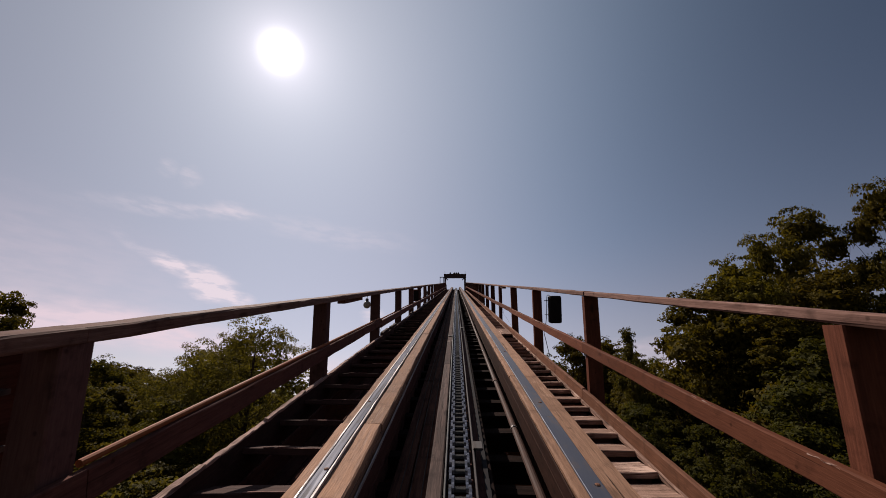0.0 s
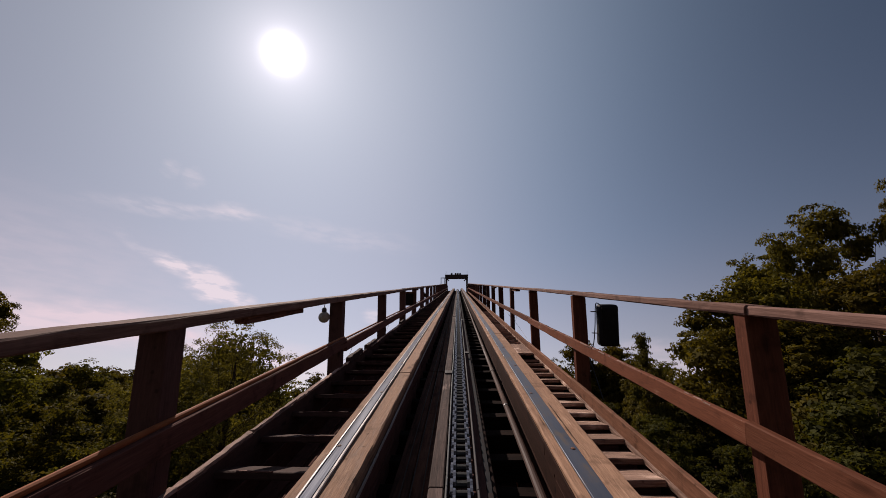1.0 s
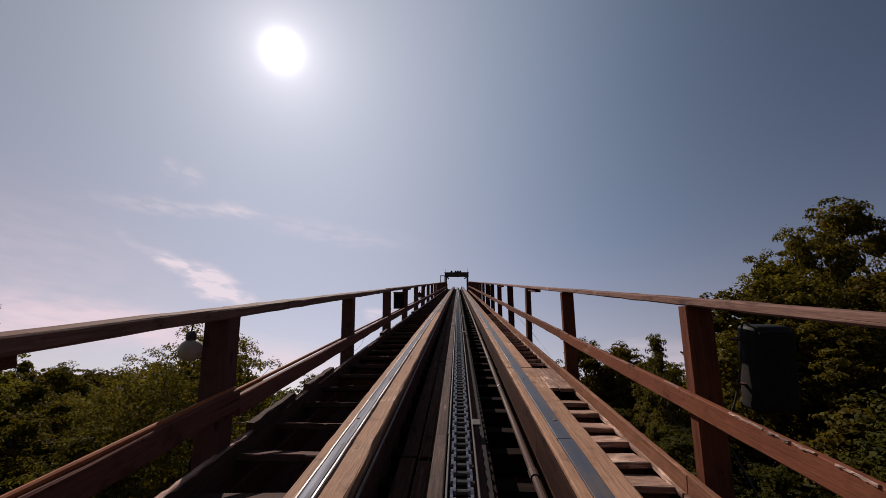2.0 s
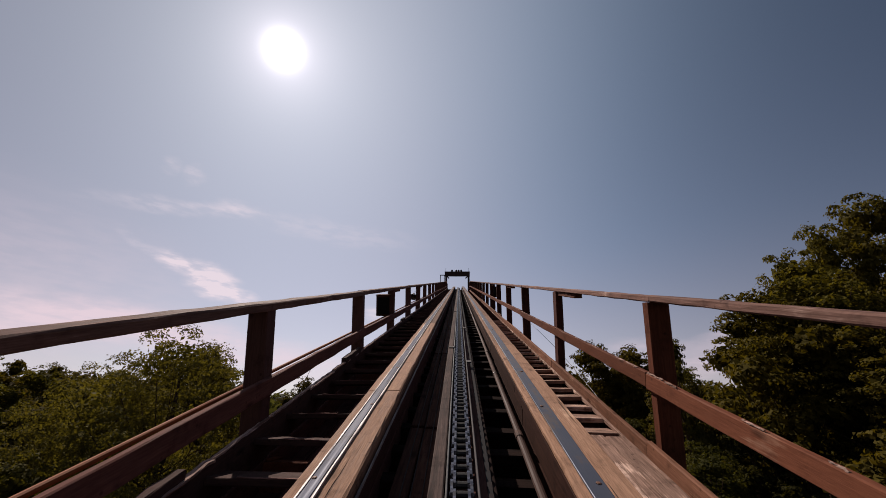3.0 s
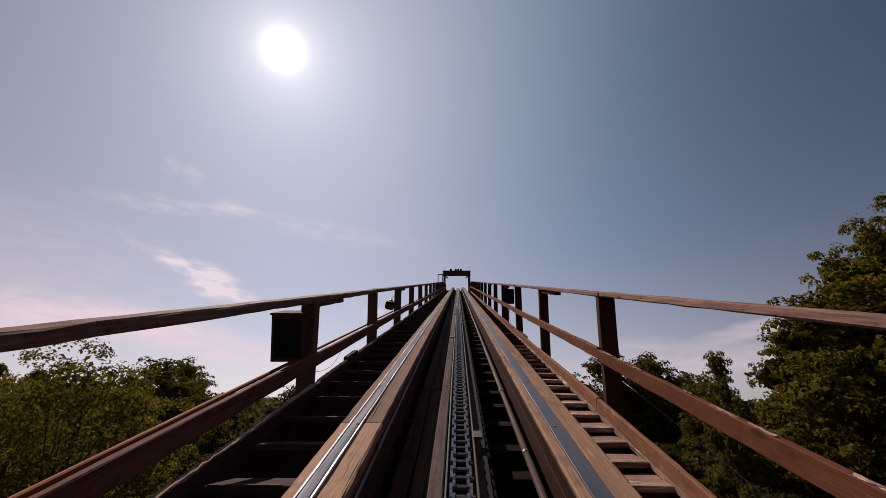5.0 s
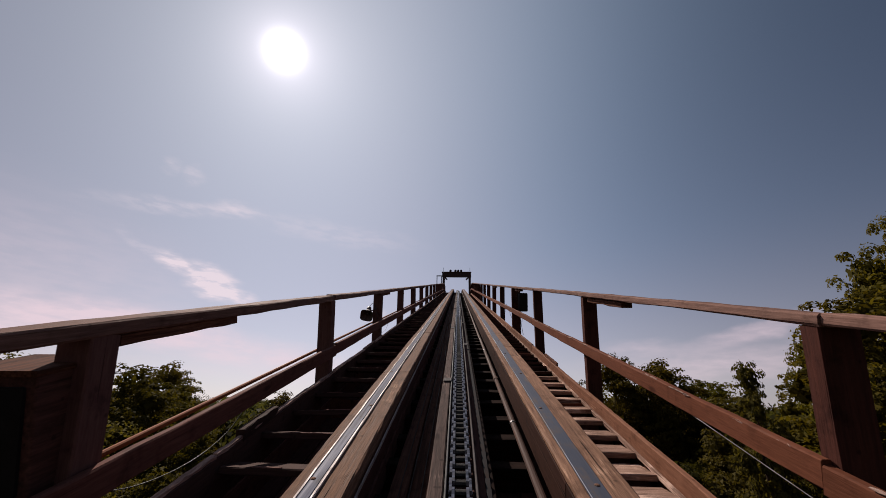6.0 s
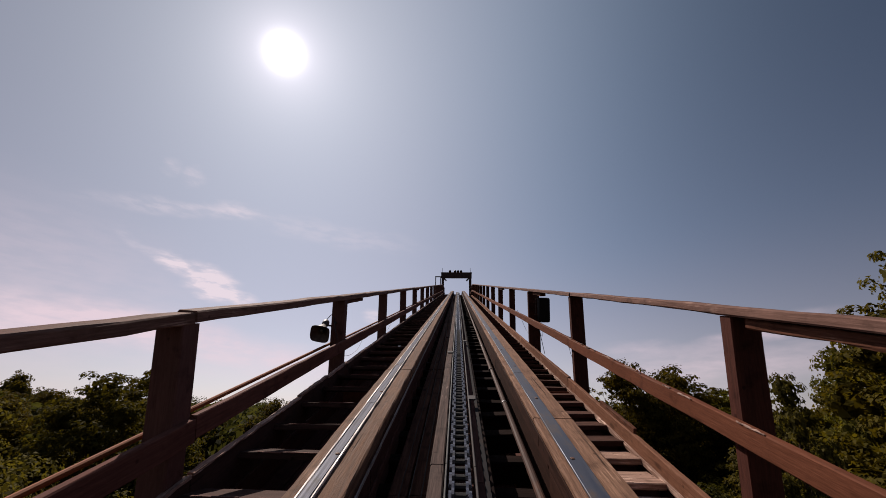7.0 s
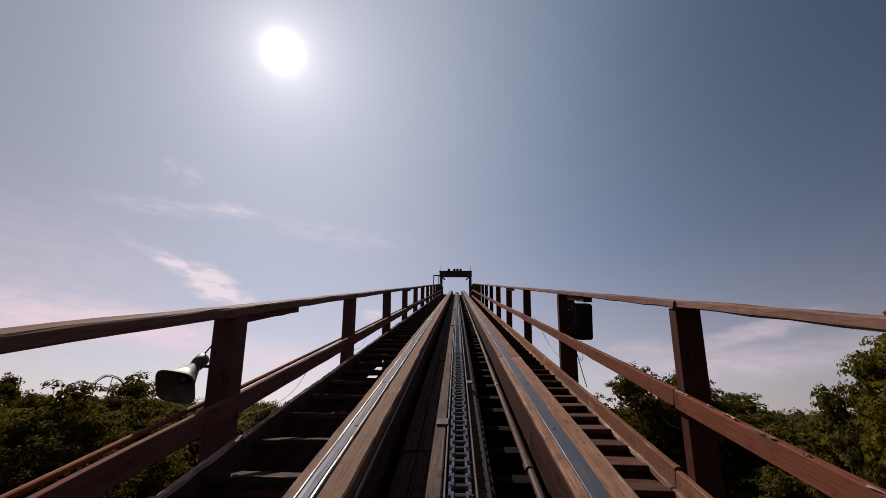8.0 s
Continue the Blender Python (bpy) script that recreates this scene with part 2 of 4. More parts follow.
BROWN = wood("weathered_brown_timber", (0.062, 0.028, 0.018), (0.160, 0.080, 0.052), (0.7, 0.95), (0.30, 0.19, 0.135), 0.60)
TRACK = wood("worn_track_timber", (0.215, 0.140, 0.094), (0.390, 0.268, 0.182), (0.6, 0.85), (0.49, 0.37, 0.265), 0.58, 1.0, 0.9, 0.55, even=0.2)
WORN = wood("brown_worn_track_timber", (0.112, 0.070, 0.048), (0.255, 0.172, 0.118), (0.6, 0.85), (0.39, 0.285, 0.205), 0.57, 1.0, 0.9, 0.6, even=0.15)
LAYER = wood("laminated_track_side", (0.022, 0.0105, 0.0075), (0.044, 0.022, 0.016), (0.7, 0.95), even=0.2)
TREAD = wood("grey_weathered_tread", (0.125, 0.088, 0.070), (0.340, 0.255, 0.205), (0.75, 0.95), (0.56, 0.46, 0.385), 0.52, 1.0, 1.0, even=0.14)
PAINTED = wood("brown_painted_tread", (0.050, 0.028, 0.022), (0.085, 0.050, 0.040), (0.6, 0.85), None, 0.6, 0.5, 0.4)
WALKBOARD = wood("dark_walk_timber", (0.048, 0.025, 0.019), (0.115, 0.066, 0.050), (0.7, 0.95), (0.12, 0.085, 0.065), 0.62)
BLACK = wood("dark_brown_timber", (0.072, 0.038, 0.033), (0.145, 0.080, 0.068), (0.8, 1.0), None, 0.7, gloss=0.05, even=0.2)
# left stair boards: the shade on their sunless faces is painted in as dark colour
SHADE_BOARD = wood("shade_dark_board", (0.036, 0.024, 0.021), (0.078, 0.053, 0.047), (0.75, 0.95), (0.12, 0.085, 0.075), 0.66, even=0.2, gloss=0.06)
RAIL = metal("polished_rail_steel", (0.044, 0.051, 0.084), (0.034, 0.031, 0.040), (0.46, 0.78), 0.42, 0.18, (45, 0.8, 45), gloss=0.10)
RAIL_R = metal("dull_rail_steel", (0.052, 0.060, 0.086), (0.078, 0.060, 0.056), (0.45, 0.75), 0.5, 0.45, (26, 2.2, 26), gloss=0.25)
CHAIN = metal("greased_chain_steel", (0.090, 0.090, 0.108), (0.012, 0.010, 0.010), (0.20, 0.42), 0.45, along=(30, 30, 30))
TIE = wood("near_black_tie", (0.009, 0.0065, 0.006), (0.022, 0.015, 0.013), (0.7, 0.95), gloss=0.02)
BAR = metal("oily_bar_steel", (0.030, 0.027, 0.029), (0.050, 0.030, 0.025), (0.5, 0.8), 0.5, 0.2, gloss=0.2)
GREASE = plain("black_grease", (0.006, 0.005, 0.005), (0.02, 0.016, 0.015), 0.5, 20)
RUST = metal("rusty_steel", (0.13, 0.065, 0.042), (0.19, 0.075, 0.036), (0.6, 0.85), 0.6, 0.1, gloss=0.2)
PIPE = metal("brown_pipe_steel", (0.060, 0.033, 0.026), (0.090, 0.043, 0.029), (0.6, 0.85), 0.5, 0.0, gloss=0.12)
CONDUIT = metal("orange_rusty_conduit", (0.27, 0.085, 0.030), (0.22, 0.062, 0.022), (0.6, 0.85), 0.6, 0.0, gloss=0.12)
IRON = metal("dull_iron", (0.060, 0.053, 0.053), (0.050, 0.036, 0.031), (0.6, 0.85), 0.5, 0.15, gloss=0.15)
DARK = metal("dark_steel", (0.10, 0.095, 0.10), (0.05, 0.03, 0.025), (0.4, 0.65), 0.5, 0.8)
CASE = plain("black_speaker_case", (0.009, 0.0075, 0.0075), (0.020, 0.017, 0.017), 0.65, gloss=0.12)
GRILLE = plain("speaker_grille", (0.010, 0.008, 0.008), (0.018, 0.015, 0.015), 0.75, 12, 0.5, gloss=0.1)
BOX = wood("brown_painted_box", (0.048, 0.026, 0.022), (0.090, 0.048, 0.040), (0.5, 0.75), None, 0.62, 0.6)
HORN = plain("grey_horn_enamel", (0.075, 0.060, 0.055), (0.125, 0.105, 0.094), 0.55, 9, gloss=0.25)
THROAT = plain("horn_throat", (0.085, 0.062, 0.054), (0.15, 0.115, 0.10), 0.65, 9, gloss=0.15)
GLOBE = plain("dusty_cream_globe", (0.36, 0.31, 0.26), (0.27, 0.22, 0.17), 0.35, 9)
CABLE = plain("black_cable", (0.012, 0.011, 0.012), (0.04, 0.036, 0.035), 0.55, 9)
GATE = wood("dark_painted_gate", (0.045, 0.036, 0.036), (0.085, 0.066, 0.064), (0.5, 0.8))
BARK = wood("bark", (0.030, 0.022, 0.016), (0.085, 0.066, 0.05), (0.85, 1.0), None, 0.62, 0.2, 1.0)
LEAF_A = leaves("oak_leaves", (0.050, 0.040, 0.008), (0.125, 0.098, 0.016), (1.0, 0.90, 0.34))
LEAF_B = leaves("bright_leaves", (0.052, 0.048, 0.010), (0.132, 0.116, 0.021), (1.0, 0.92, 0.34))
LEAF_C = leaves("olive_leaves", (0.050, 0.042, 0.012), (0.122, 0.099, 0.025), (1.0, 0.92, 0.40))
LEAF_E = leaves("sunny_olive_leaves", (0.060, 0.050, 0.013), (0.145, 0.118, 0.028), (1.0, 0.92, 0.38))
# darker greens: the shade over the near undergrowth is put into the colour
LEAF_D = leaves("shade_darkened_leaves", (0.026, 0.026, 0.008), (0.070, 0.064, 0.014), (1.0, 0.92, 0.36))
FAR = leaves("far_leaves", (0.040, 0.042, 0.014), (0.078, 0.076, 0.026), (1.0, 0.97, 0.5))


# ---- helpers of the build ----
def thing(name, m, label, category, group="", kind=""):
    ob = new(name)
    ob.empty_display_size = 0.2
    ob.matrix_world = m
    return tagged(ob, label, category, group, kind)


def link(name, mesh, parent, m=None, label="", kind=""):
    """One mesh object under a thing or a part, at the pose m in its parent's space."""
    ob = new(name, mesh)
    ob.parent = parent
    if m is not None:
        ob.matrix_local = m
    return tagged(ob, label, kind=kind)


def mesh_of(name, bm, mat, smooth=False):
    me = bpy.data.meshes.new(name)
    bm.normal_update()
    bm.to_mesh(me)
    bm.free()
    me.materials.append(mat)
    if smooth:
        me.polygons.foreach_set("use_smooth", [True] * len(me.polygons))
    return me


def part(name, bm, mat, parent, label="", m=None, smooth=False):
    return link(name, mesh_of(name, bm, mat, smooth), parent, m, label)


def timber(bm, sx, sy, sz, m=None, bev=0.006, seg=1, wob=0.0, rng=random, rag=0.0):
    """A sawn timber along y with broken edges, slightly out of true."""
    m = m or Matrix()
    b = min(bev, sx * 0.3, sz * 0.3)
    x, z = sx / 2, sz / 2
    ring = ((-x + b, -z), (x - b, -z), (x, -z + b), (x, z - b), (x - b, z), (-x + b, z), (-x, z - b), (-x, -z + b))
    rows = []
    for i in range(seg + 1):
        dx, dz = rng.uniform(-wob, wob), rng.uniform(-wob, wob)
        rows.append([bm.verts.new(m @ Vector((px + dx + rng.uniform(-rag, rag), -sy / 2 + sy * i / seg, pz + dz + rng.uniform(-rag, rag)))) for px, pz in ring])
    for a, c in zip(rows, rows[1:]):
        for i in range(8):
            bm.faces.new((a[i], c[i], c[(i + 1) % 8], a[(i + 1) % 8]))
    bm.faces.new(rows[0])
    bm.faces.new(rows[-1][::-1])
    return bm


def timber_mesh(name, mat, sx, sy, sz, bev=0.006, seg=1, wob=0.0, seed=0, rag=0.0):
    return mesh_of(name, timber(bmesh.new(), sx, sy, sz, None, bev, seg, wob, random.Random(seed), rag), mat)


def rod(bm, a, b, r, sides=8, r2=None):
    """A round bar from a to b."""
    a, b = Vector(a), Vector(b)
    turn = (b - a).to_track_quat("Z", "Y").to_matrix()
    rings = []
    for p, q in ((a, r), (b, r2 if r2 is not None else r)):
        rings.append([bm.verts.new(p + turn @ Vector((q * math.cos(i * math.tau / sides), q * math.sin(i * math.tau / sides), 0))) for i in range(sides)])
    for i in range(sides):
        j = (i + 1) % sides
        bm.faces.new((rings[0][i], rings[0][j], rings[1][j], rings[1][i]))
    bm.faces.new(rings[0][::-1])
    bm.faces.new(rings[1])
    return bm


def lathe(bm, profile, m, sides=20, closed=True):
    """Turns (radius, height) pairs about z."""
    rings = [[bm.verts.new(m @ Vector((r * math.cos(i * math.tau / sides), r * math.sin(i * math.tau / sides), z))) for i in range(sides)] for r, z in profile]
    for a, b in zip(rings, rings[1:]):
        for i in range(sides):
            j = (i + 1) % sides
            bm.faces.new((a[i], a[j], b[j], b[i]))
    if closed:
        bm.faces.new(rings[0][::-1])
        bm.faces.new(rings[-1])
    return bm


def rounded_box(bm, sx, sy, sz, r, m=None):
    """A box with all its edges rounded."""
    made = bmesh.ops.create_cube(bm, size=1, matrix=(m or Matrix()) @ Matrix.Diagonal((sx, sy, sz, 1)))
    edges = list({e for v in made["verts"] for e in v.link_edges})
    bmesh.ops.bevel(bm, geom=edges, offset=r, segments=3, affect="EDGES", profile=0.5)
    return bm


def wire(name, points, r, mat, parent, label=""):
    """A cable through the points."""
    cu = bpy.data.curves.new(name, "CURVE")
    cu.dimensions, cu.bevel_depth, cu.bevel_resolution, cu.use_fill_caps = "3D", r, 1, True
    sp = cu.splines.new("NURBS")
    sp.points.add(len(points) - 1)
    for p, q in zip(sp.points, points):
        p.co = (*q, 1)
    sp.use_endpoint_u, sp.order_u = True, 3
    cu.materials.append(mat)
    ob = new(name, cu)
    ob.parent = parent
    return tagged(ob, label)


CREST, RADIUS = 54.0, 58.0


def place(y):
    """The pose, in local axes, of the track's line at the way y: straight, then over the crest until level."""
    a = min(max(y - CREST, 0) / RADIUS, radians(SLOPE))
    rest = max(0.0, y - CREST - RADIUS * radians(SLOPE))
    if a <= 0:
        return pose(0, y, 0)
    py, pz = CREST + RADIUS * math.sin(a), -RADIUS * (1 - math.cos(a))
    return pose(0, py + rest * math.cos(a), pz - rest * math.sin(a), -math.degrees(a))


BAY, FIRST, BAYS = 2.98, -4.44, 23
POSTS = [FIRST + BAY * i for i in range(BAYS)]      # ..., 1.52, 4.50, 7.48, ...
END = POSTS[-1]
LEVEL = Matrix.Rotation(radians(-SLOPE), 4, "X")    # turns a local pose level


# ---- the ground ----
def ground_height(x, y):
    d = math.hypot(x, y - 20)
    roll = 1.2 * noise.noise(Vector((x * 0.02, y * 0.02, 3.1))) * min(1, d / 40)
    hill = 22 * max(0.0, min(1.0, (d - 160) / 500)) * (0.6 + 0.5 * noise.noise(Vector((x * 0.003, y * 0.003, 7.7))))
    return roll + hill


def build_ground():
    rings = [0, 4, 8, 13, 18, 24, 31, 40, 52, 68, 90, 120, 160, 210, 280, 380, 520, 700, 1000, 1500, 2400, 4000]
    bm, rows, n = bmesh.new(), [], 72
    for r in rings[1:]:
        rows.append([bm.verts.new((r * math.cos(i * math.tau / n), 20 + r * math.sin(i * math.tau / n),
                                   ground_height(r * math.cos(i * math.tau / n), 20 + r * math.sin(i * math.tau / n)))) for i in range(n)])
    mid = bm.verts.new((0, 20, ground_height(0, 20)))
    for i in range(n):
        bm.faces.new((mid, rows[0][i], rows[0][(i + 1) % n]))
    for a, b in zip(rows, rows[1:]):
        for i in range(n):
            bm.faces.new((a[i], b[i], b[(i + 1) % n], a[(i + 1) % n]))
    tagged(new("ground", mesh_of("ground", bm, ground_material(), True)), "grassy brown woodland floor under the trees", "ground", kind="structure")


build_ground()


# ---- the trestle ----
def build_bent(y):
    """A trestle bent: a ledger across the track, two upright columns, two raking ones and braces, down to the ground."""
    m = HILL @ place(y)
    foot = m.translation
    t = thing("trestle_bent", Matrix.Translation((foot.x, foot.y, ground_height(foot.x, foot.y))), "dark timber trestle bent carrying the lift track", "trestle", "trestle bents")
    high = foot.z - t.matrix_world.translation.z
    bm = bmesh.new()
    timber(bm, 0.14, 4.1 if abs(y - 1.52) < 0.1 else 3.1, 0.24, Matrix.Translation((0, 0.1, high - 0.70)) @ pose(0, 0, 0, 0, 0, 90), 0.008)
    part("ledger", bm, POST, t)
    for s in (-1, 1):
        for x0, x1 in ((0.62, 0.62), (1.46, 1.46 + high * 0.12)):
            bm = bmesh.new()
            a, b = Vector((s * x1, 0.16, -0.3)), Vector((s * x0, 0.16, high - 0.56))
            timber(bm, 0.19, (b - a).length, 0.14, Matrix.Translation((a + b) / 2) @ (b - a).to_track_quat("Y", "Z").to_matrix().to_4x4(), 0.008)
            part("column", bm, POST, t)
        bm = bmesh.new()
        a, b = Vector((s * 1.7, 0.29, high * 0.35)), Vector((-s * 1.5, 0.29, high - 0.9))
        timber(bm, 0.05, (b - a).length, 0.14, Matrix.Translation((a + b) / 2) @ (b - a).to_track_quat("Y", "Z").to_matrix().to_4x4(), 0.006)
        part("brace", bm, POST, t)
    bm = bmesh.new()
    timber(bm, 0.05, 3.6 + high * 0.1, 0.19, Matrix.Translation((0, 0.07, high * 0.5)) @ pose(0, 0, 0, 0, 0, 90), 0.006)
    part("girt", bm, POST, t)


for y in POSTS:
    build_bent(y)


# ---- the track ----
def build_rail(side):
    """One running rail: a stack of timber layers, wide planks on top and the steel strap."""
    name = "polished steel strap" if side < 0 else "dull grey steel strap"
    t = thing("running_rail", HILL, "laminated timber running rail topped with a " + name, "coaster rail", "running rails")
    rng = random.Random(5 + side)
    edge = lambda lo, hi: side * (lo + hi) / 2
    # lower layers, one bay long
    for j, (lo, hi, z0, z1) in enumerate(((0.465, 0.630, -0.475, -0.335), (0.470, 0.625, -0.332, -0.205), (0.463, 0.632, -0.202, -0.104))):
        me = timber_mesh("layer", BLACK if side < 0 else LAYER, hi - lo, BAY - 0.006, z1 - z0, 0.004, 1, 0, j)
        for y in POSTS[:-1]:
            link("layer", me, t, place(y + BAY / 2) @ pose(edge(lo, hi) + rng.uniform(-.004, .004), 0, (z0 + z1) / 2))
    # top layer: wide planks butted end to end
    y, i = -3.6, 0
    while y < END - 1:
        length = rng.choice((2.6, 3.2, 3.7, 4.3)) if y < CREST - 5 else 1.5
        me = timber_mesh("plank", WORN if y + length / 2 > 15 else TRACK, 0.228, length - 0.008, 0.046, 0.007, int(length / 0.12), 0.0012, rng.random(), 0.0022)
        link("plank", me, t, place(y + length / 2) @ pose(edge(0.422, 0.650) + rng.uniform(-.003, .003), 0, -0.034 + rng.uniform(-.0015, .0015)))
        me = timber_mesh("plank", WORN, 0.216, length - 0.008, 0.044, 0.005, 1, 0, rng.random())
        link("plank", me, t, place(y + length / 2) @ pose(edge(0.428, 0.644) + rng.uniform(-.004, .004), 0, -0.081))
        y += length
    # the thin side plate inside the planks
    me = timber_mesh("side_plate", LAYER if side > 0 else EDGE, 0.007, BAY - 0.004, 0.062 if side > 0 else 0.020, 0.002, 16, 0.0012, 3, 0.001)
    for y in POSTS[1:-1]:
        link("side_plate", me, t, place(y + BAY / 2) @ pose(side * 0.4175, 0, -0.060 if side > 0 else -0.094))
    # the steel strap, with bolt heads
    bolt = bmesh.new()
    lathe(bolt, ((0.011, 0), (0.011, 0.002), (0.006, 0.004)), Matrix(), 6)
    bolt = mesh_of("bolt_head", bolt, RUST)
    y = -3.2 + (0.9 if side > 0 else 0)
    while y < END - 1:
        length = 4.6 if y < CREST - 6 else 1.5
        flat = 0.045 if side < 0 else 0.074
        me = timber_mesh("steel_strap", RAIL if side < 0 else RAIL_R, flat, length - 0.004, 0.012, 0.0025, 12, 0.0008, rng.random(), 0.0005)
        strap = link("steel_strap", me, t, place(y + length / 2) @ pose(-0.5595 if side < 0 else 0.502, 0, -0.005))
        if side < 0:
            for s in (-1, 1):
                me = timber_mesh("worn_edge", EDGE, 0.0125, length - 0.004, 0.012, 0.003, 30, 0.0006, rng.random(), 0.0010)
                link("worn_edge", me, strap, pose(s * 0.0300, 0, 0.001), "worn edge, brightened for its glint")
        if y < 26:
            for q in range(int(length / 0.9)):
                link("bolt_head", bolt, strap, pose(0.012 * (-1) ** q, -length / 2 + 0.25 + q * 0.9, 0.006))
        y += length


build_rail(-1)
build_rail(1)


def build_ties():
    """Cross ties under the rails and the dark boards that close the deck between them."""
    t = thing("track_deck", HILL, "dark cross ties and boards between the rails", "track deck", kind="structure")
    rng = random.Random(11)
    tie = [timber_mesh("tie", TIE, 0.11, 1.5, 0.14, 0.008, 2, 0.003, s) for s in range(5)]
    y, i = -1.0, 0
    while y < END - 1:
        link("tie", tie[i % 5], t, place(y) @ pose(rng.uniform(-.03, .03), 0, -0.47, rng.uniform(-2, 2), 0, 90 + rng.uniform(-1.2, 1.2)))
        y += 0.42 + rng.uniform(-0.03, 0.03)
        i += 1
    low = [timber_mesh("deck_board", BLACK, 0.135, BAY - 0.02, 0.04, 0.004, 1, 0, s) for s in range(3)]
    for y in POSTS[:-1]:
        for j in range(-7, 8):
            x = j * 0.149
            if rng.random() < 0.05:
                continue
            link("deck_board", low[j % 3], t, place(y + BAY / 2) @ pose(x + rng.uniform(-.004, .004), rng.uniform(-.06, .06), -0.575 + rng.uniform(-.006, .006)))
        for x, w in ((-0.218, 0.10), (-0.330, 0.10)):
            me = timber_mesh("walk_board", WALKBOARD, w, BAY - 0.012 - rng.choice((0, 0, 0.05)), 0.045, 0.005, 3, 0.002, y + x)
            link("walk_board", me, t, place(y + BAY / 2) @ pose(x, 0, -0.375 + rng.uniform(-.004, .004)))


def build_trough():
    """The chain's trough: a worn board on one side, a steel channel, and the toothed bar for the safety dogs."""
    t = thing("chain_trough", HILL, "worn timber and steel trough guiding the lift chain", "chain trough")
    rng = random.Random(21)
    y = -1.2
    while y < END - 1:
        length = rng.choice((2.4, 3.0, 3.6)) if y < CREST - 4 else 1.5
        me = timber_mesh("guide_board", GUIDE, 0.066, length - 0.008, 0.19, 0.006, 4, 0.002, rng.random())
        link("guide_board", me, t, place(y + length / 2) @ pose(-0.108, 0, -0.198))
        me = timber_mesh("trough_bed", BLACK, 0.20, length - 0.006, 0.05, 0.004, 1, 0, rng.random())
        link("trough_bed", me, t, place(y + length / 2) @ pose(0.02, 0, -0.205))
        # black lip: the shade of the gap beside the chain is put into its colour
        me = timber_mesh("channel_lip", GREASE, 0.010, length - 0.006, 0.10, 0.003, 3, 0.001, rng.random())
        link("channel_lip", me, t, place(y + length / 2) @ pose(-0.064, 0, -0.145))
        me = timber_mesh("channel_lip", IRON, 0.010, length - 0.006, 0.085, 0.003, 3, 0.001, rng.random())
        link("channel_lip", me, t, place(y + length / 2) @ pose(0.072, 0, -0.150))
        me = timber_mesh("bearer", TIE, 0.07, length - 0.006, 0.16, 0.004, 1, 0, rng.random())
        link("bearer", me, t, place(y + length / 2) @ pose(0.128, 0, -0.27))
        y += length
    # clamps over the trough
    clamp = bmesh.new()
    timber(clamp, 0.062, 0.10, 0.012, pose(-0.105, 0, -0.096), 0.003)
    timber(clamp, 0.012, 0.10, 0.075, pose(-0.071, 0, -0.125), 0.003)
    clamp = mesh_of("clamp", clamp, IRON)
    other = bmesh.new()
    timber(other, 0.05, 0.09, 0.012, pose(0.098, 0, -0.104), 0.003)
    timber(other, 0.012, 0.09, 0.09, pose(0.080, 0, -0.145), 0.003)
    other = mesh_of("clamp", other, IRON)
    for y in (6.3, 12.5, 18.3, 22.2, 27.6, 32.0):
        link("clamp", clamp, t, place(y), "bolted steel clamp")
    for y in (2.15, 7.4, 11.65, 14.6, 20.3, 23.2, 27.7):
        link("clamp", other, t, place(y), "bolted steel clamp")
    # toothed bar
    bar = thing("ratchet_bar", HILL, "dark toothed steel bar beside the lift chain", "ratchet bar")
    tooth = bmesh.new()
    v = [tooth.verts.new(p) for p in ((-.011, -.045, 0), (.011, -.045, 0), (.011, .045, 0), (-.011, .045, 0), (-.011, .040, .03), (.011, .040, .03))]
    for f in ((0, 1, 5, 4), (0, 4, 3), (1, 2, 5), (2, 3, 4, 5), (0, 3, 2, 1)):
        tooth.faces.new([v[i] for i in f])
    tooth = mesh_of("tooth", tooth, BAR)
    y = 0.6
    while y < 27:
        link("tooth", tooth, bar, place(y) @ pose(0.128, 0, -0.186))
        y += 0.098
    for y in POSTS[1:-1]:
        me = timber_mesh("strip", BAR, 0.030, BAY - 0.004, 0.012, 0.003, 1, 0, 1)
        link("strip", me, bar, place(y + BAY / 2) @ pose(0.128, 0, -0.188))


PITCH = 0.079


def link_bmesh(bm, wide, m=None):
    """One chain link: two waisted side plates and its two pins or rollers."""
    m = m or Matrix()
    x, r = (0.043, 0.021) if wide else (0.031, 0.024)
    out = [(-PITCH / 2 - 0.020, 0.0), (-PITCH / 2 - 0.015, 0.017), (-PITCH / 2 + 0.010, 0.021), (0, 0.016), (PITCH / 2 - 0.010, 0.021), (PITCH / 2 + 0.015, 0.017), (PITCH / 2 + 0.020, 0.0),
           (PITCH / 2 + 0.012, -0.017), (-PITCH / 2 - 0.012, -0.017)]
    for s in (-1, 1):
        a = [bm.verts.new(m @ Vector((s * x - 0.006, y, z))) for y, z in out]
        b = [bm.verts.new(m @ Vector((s * x + 0.006, y, z))) for y, z in out]
        bm.faces.new(a[::-1])
        bm.faces.new(b)
        for i in range(len(out)):
            j = (i + 1) % len(out)
            bm.faces.new((a[i], a[j], b[j], b[i]))
    plates = len(bm.faces)
    for y in (-PITCH / 2, PITCH / 2):
        if wide:
            rod(bm, m @ Vector((-0.052, y, 0)), m @ Vector((0.052, y, 0)), 0.008, 6)
        else:
            rod(bm, m @ Vector((-0.026, y, 0)), m @ Vector((0.026, y, 0)), 0.015, 8)
    if not wide:
        for i, f in enumerate(bm.faces):
            f.material_index = int(i >= plates)
    return bm


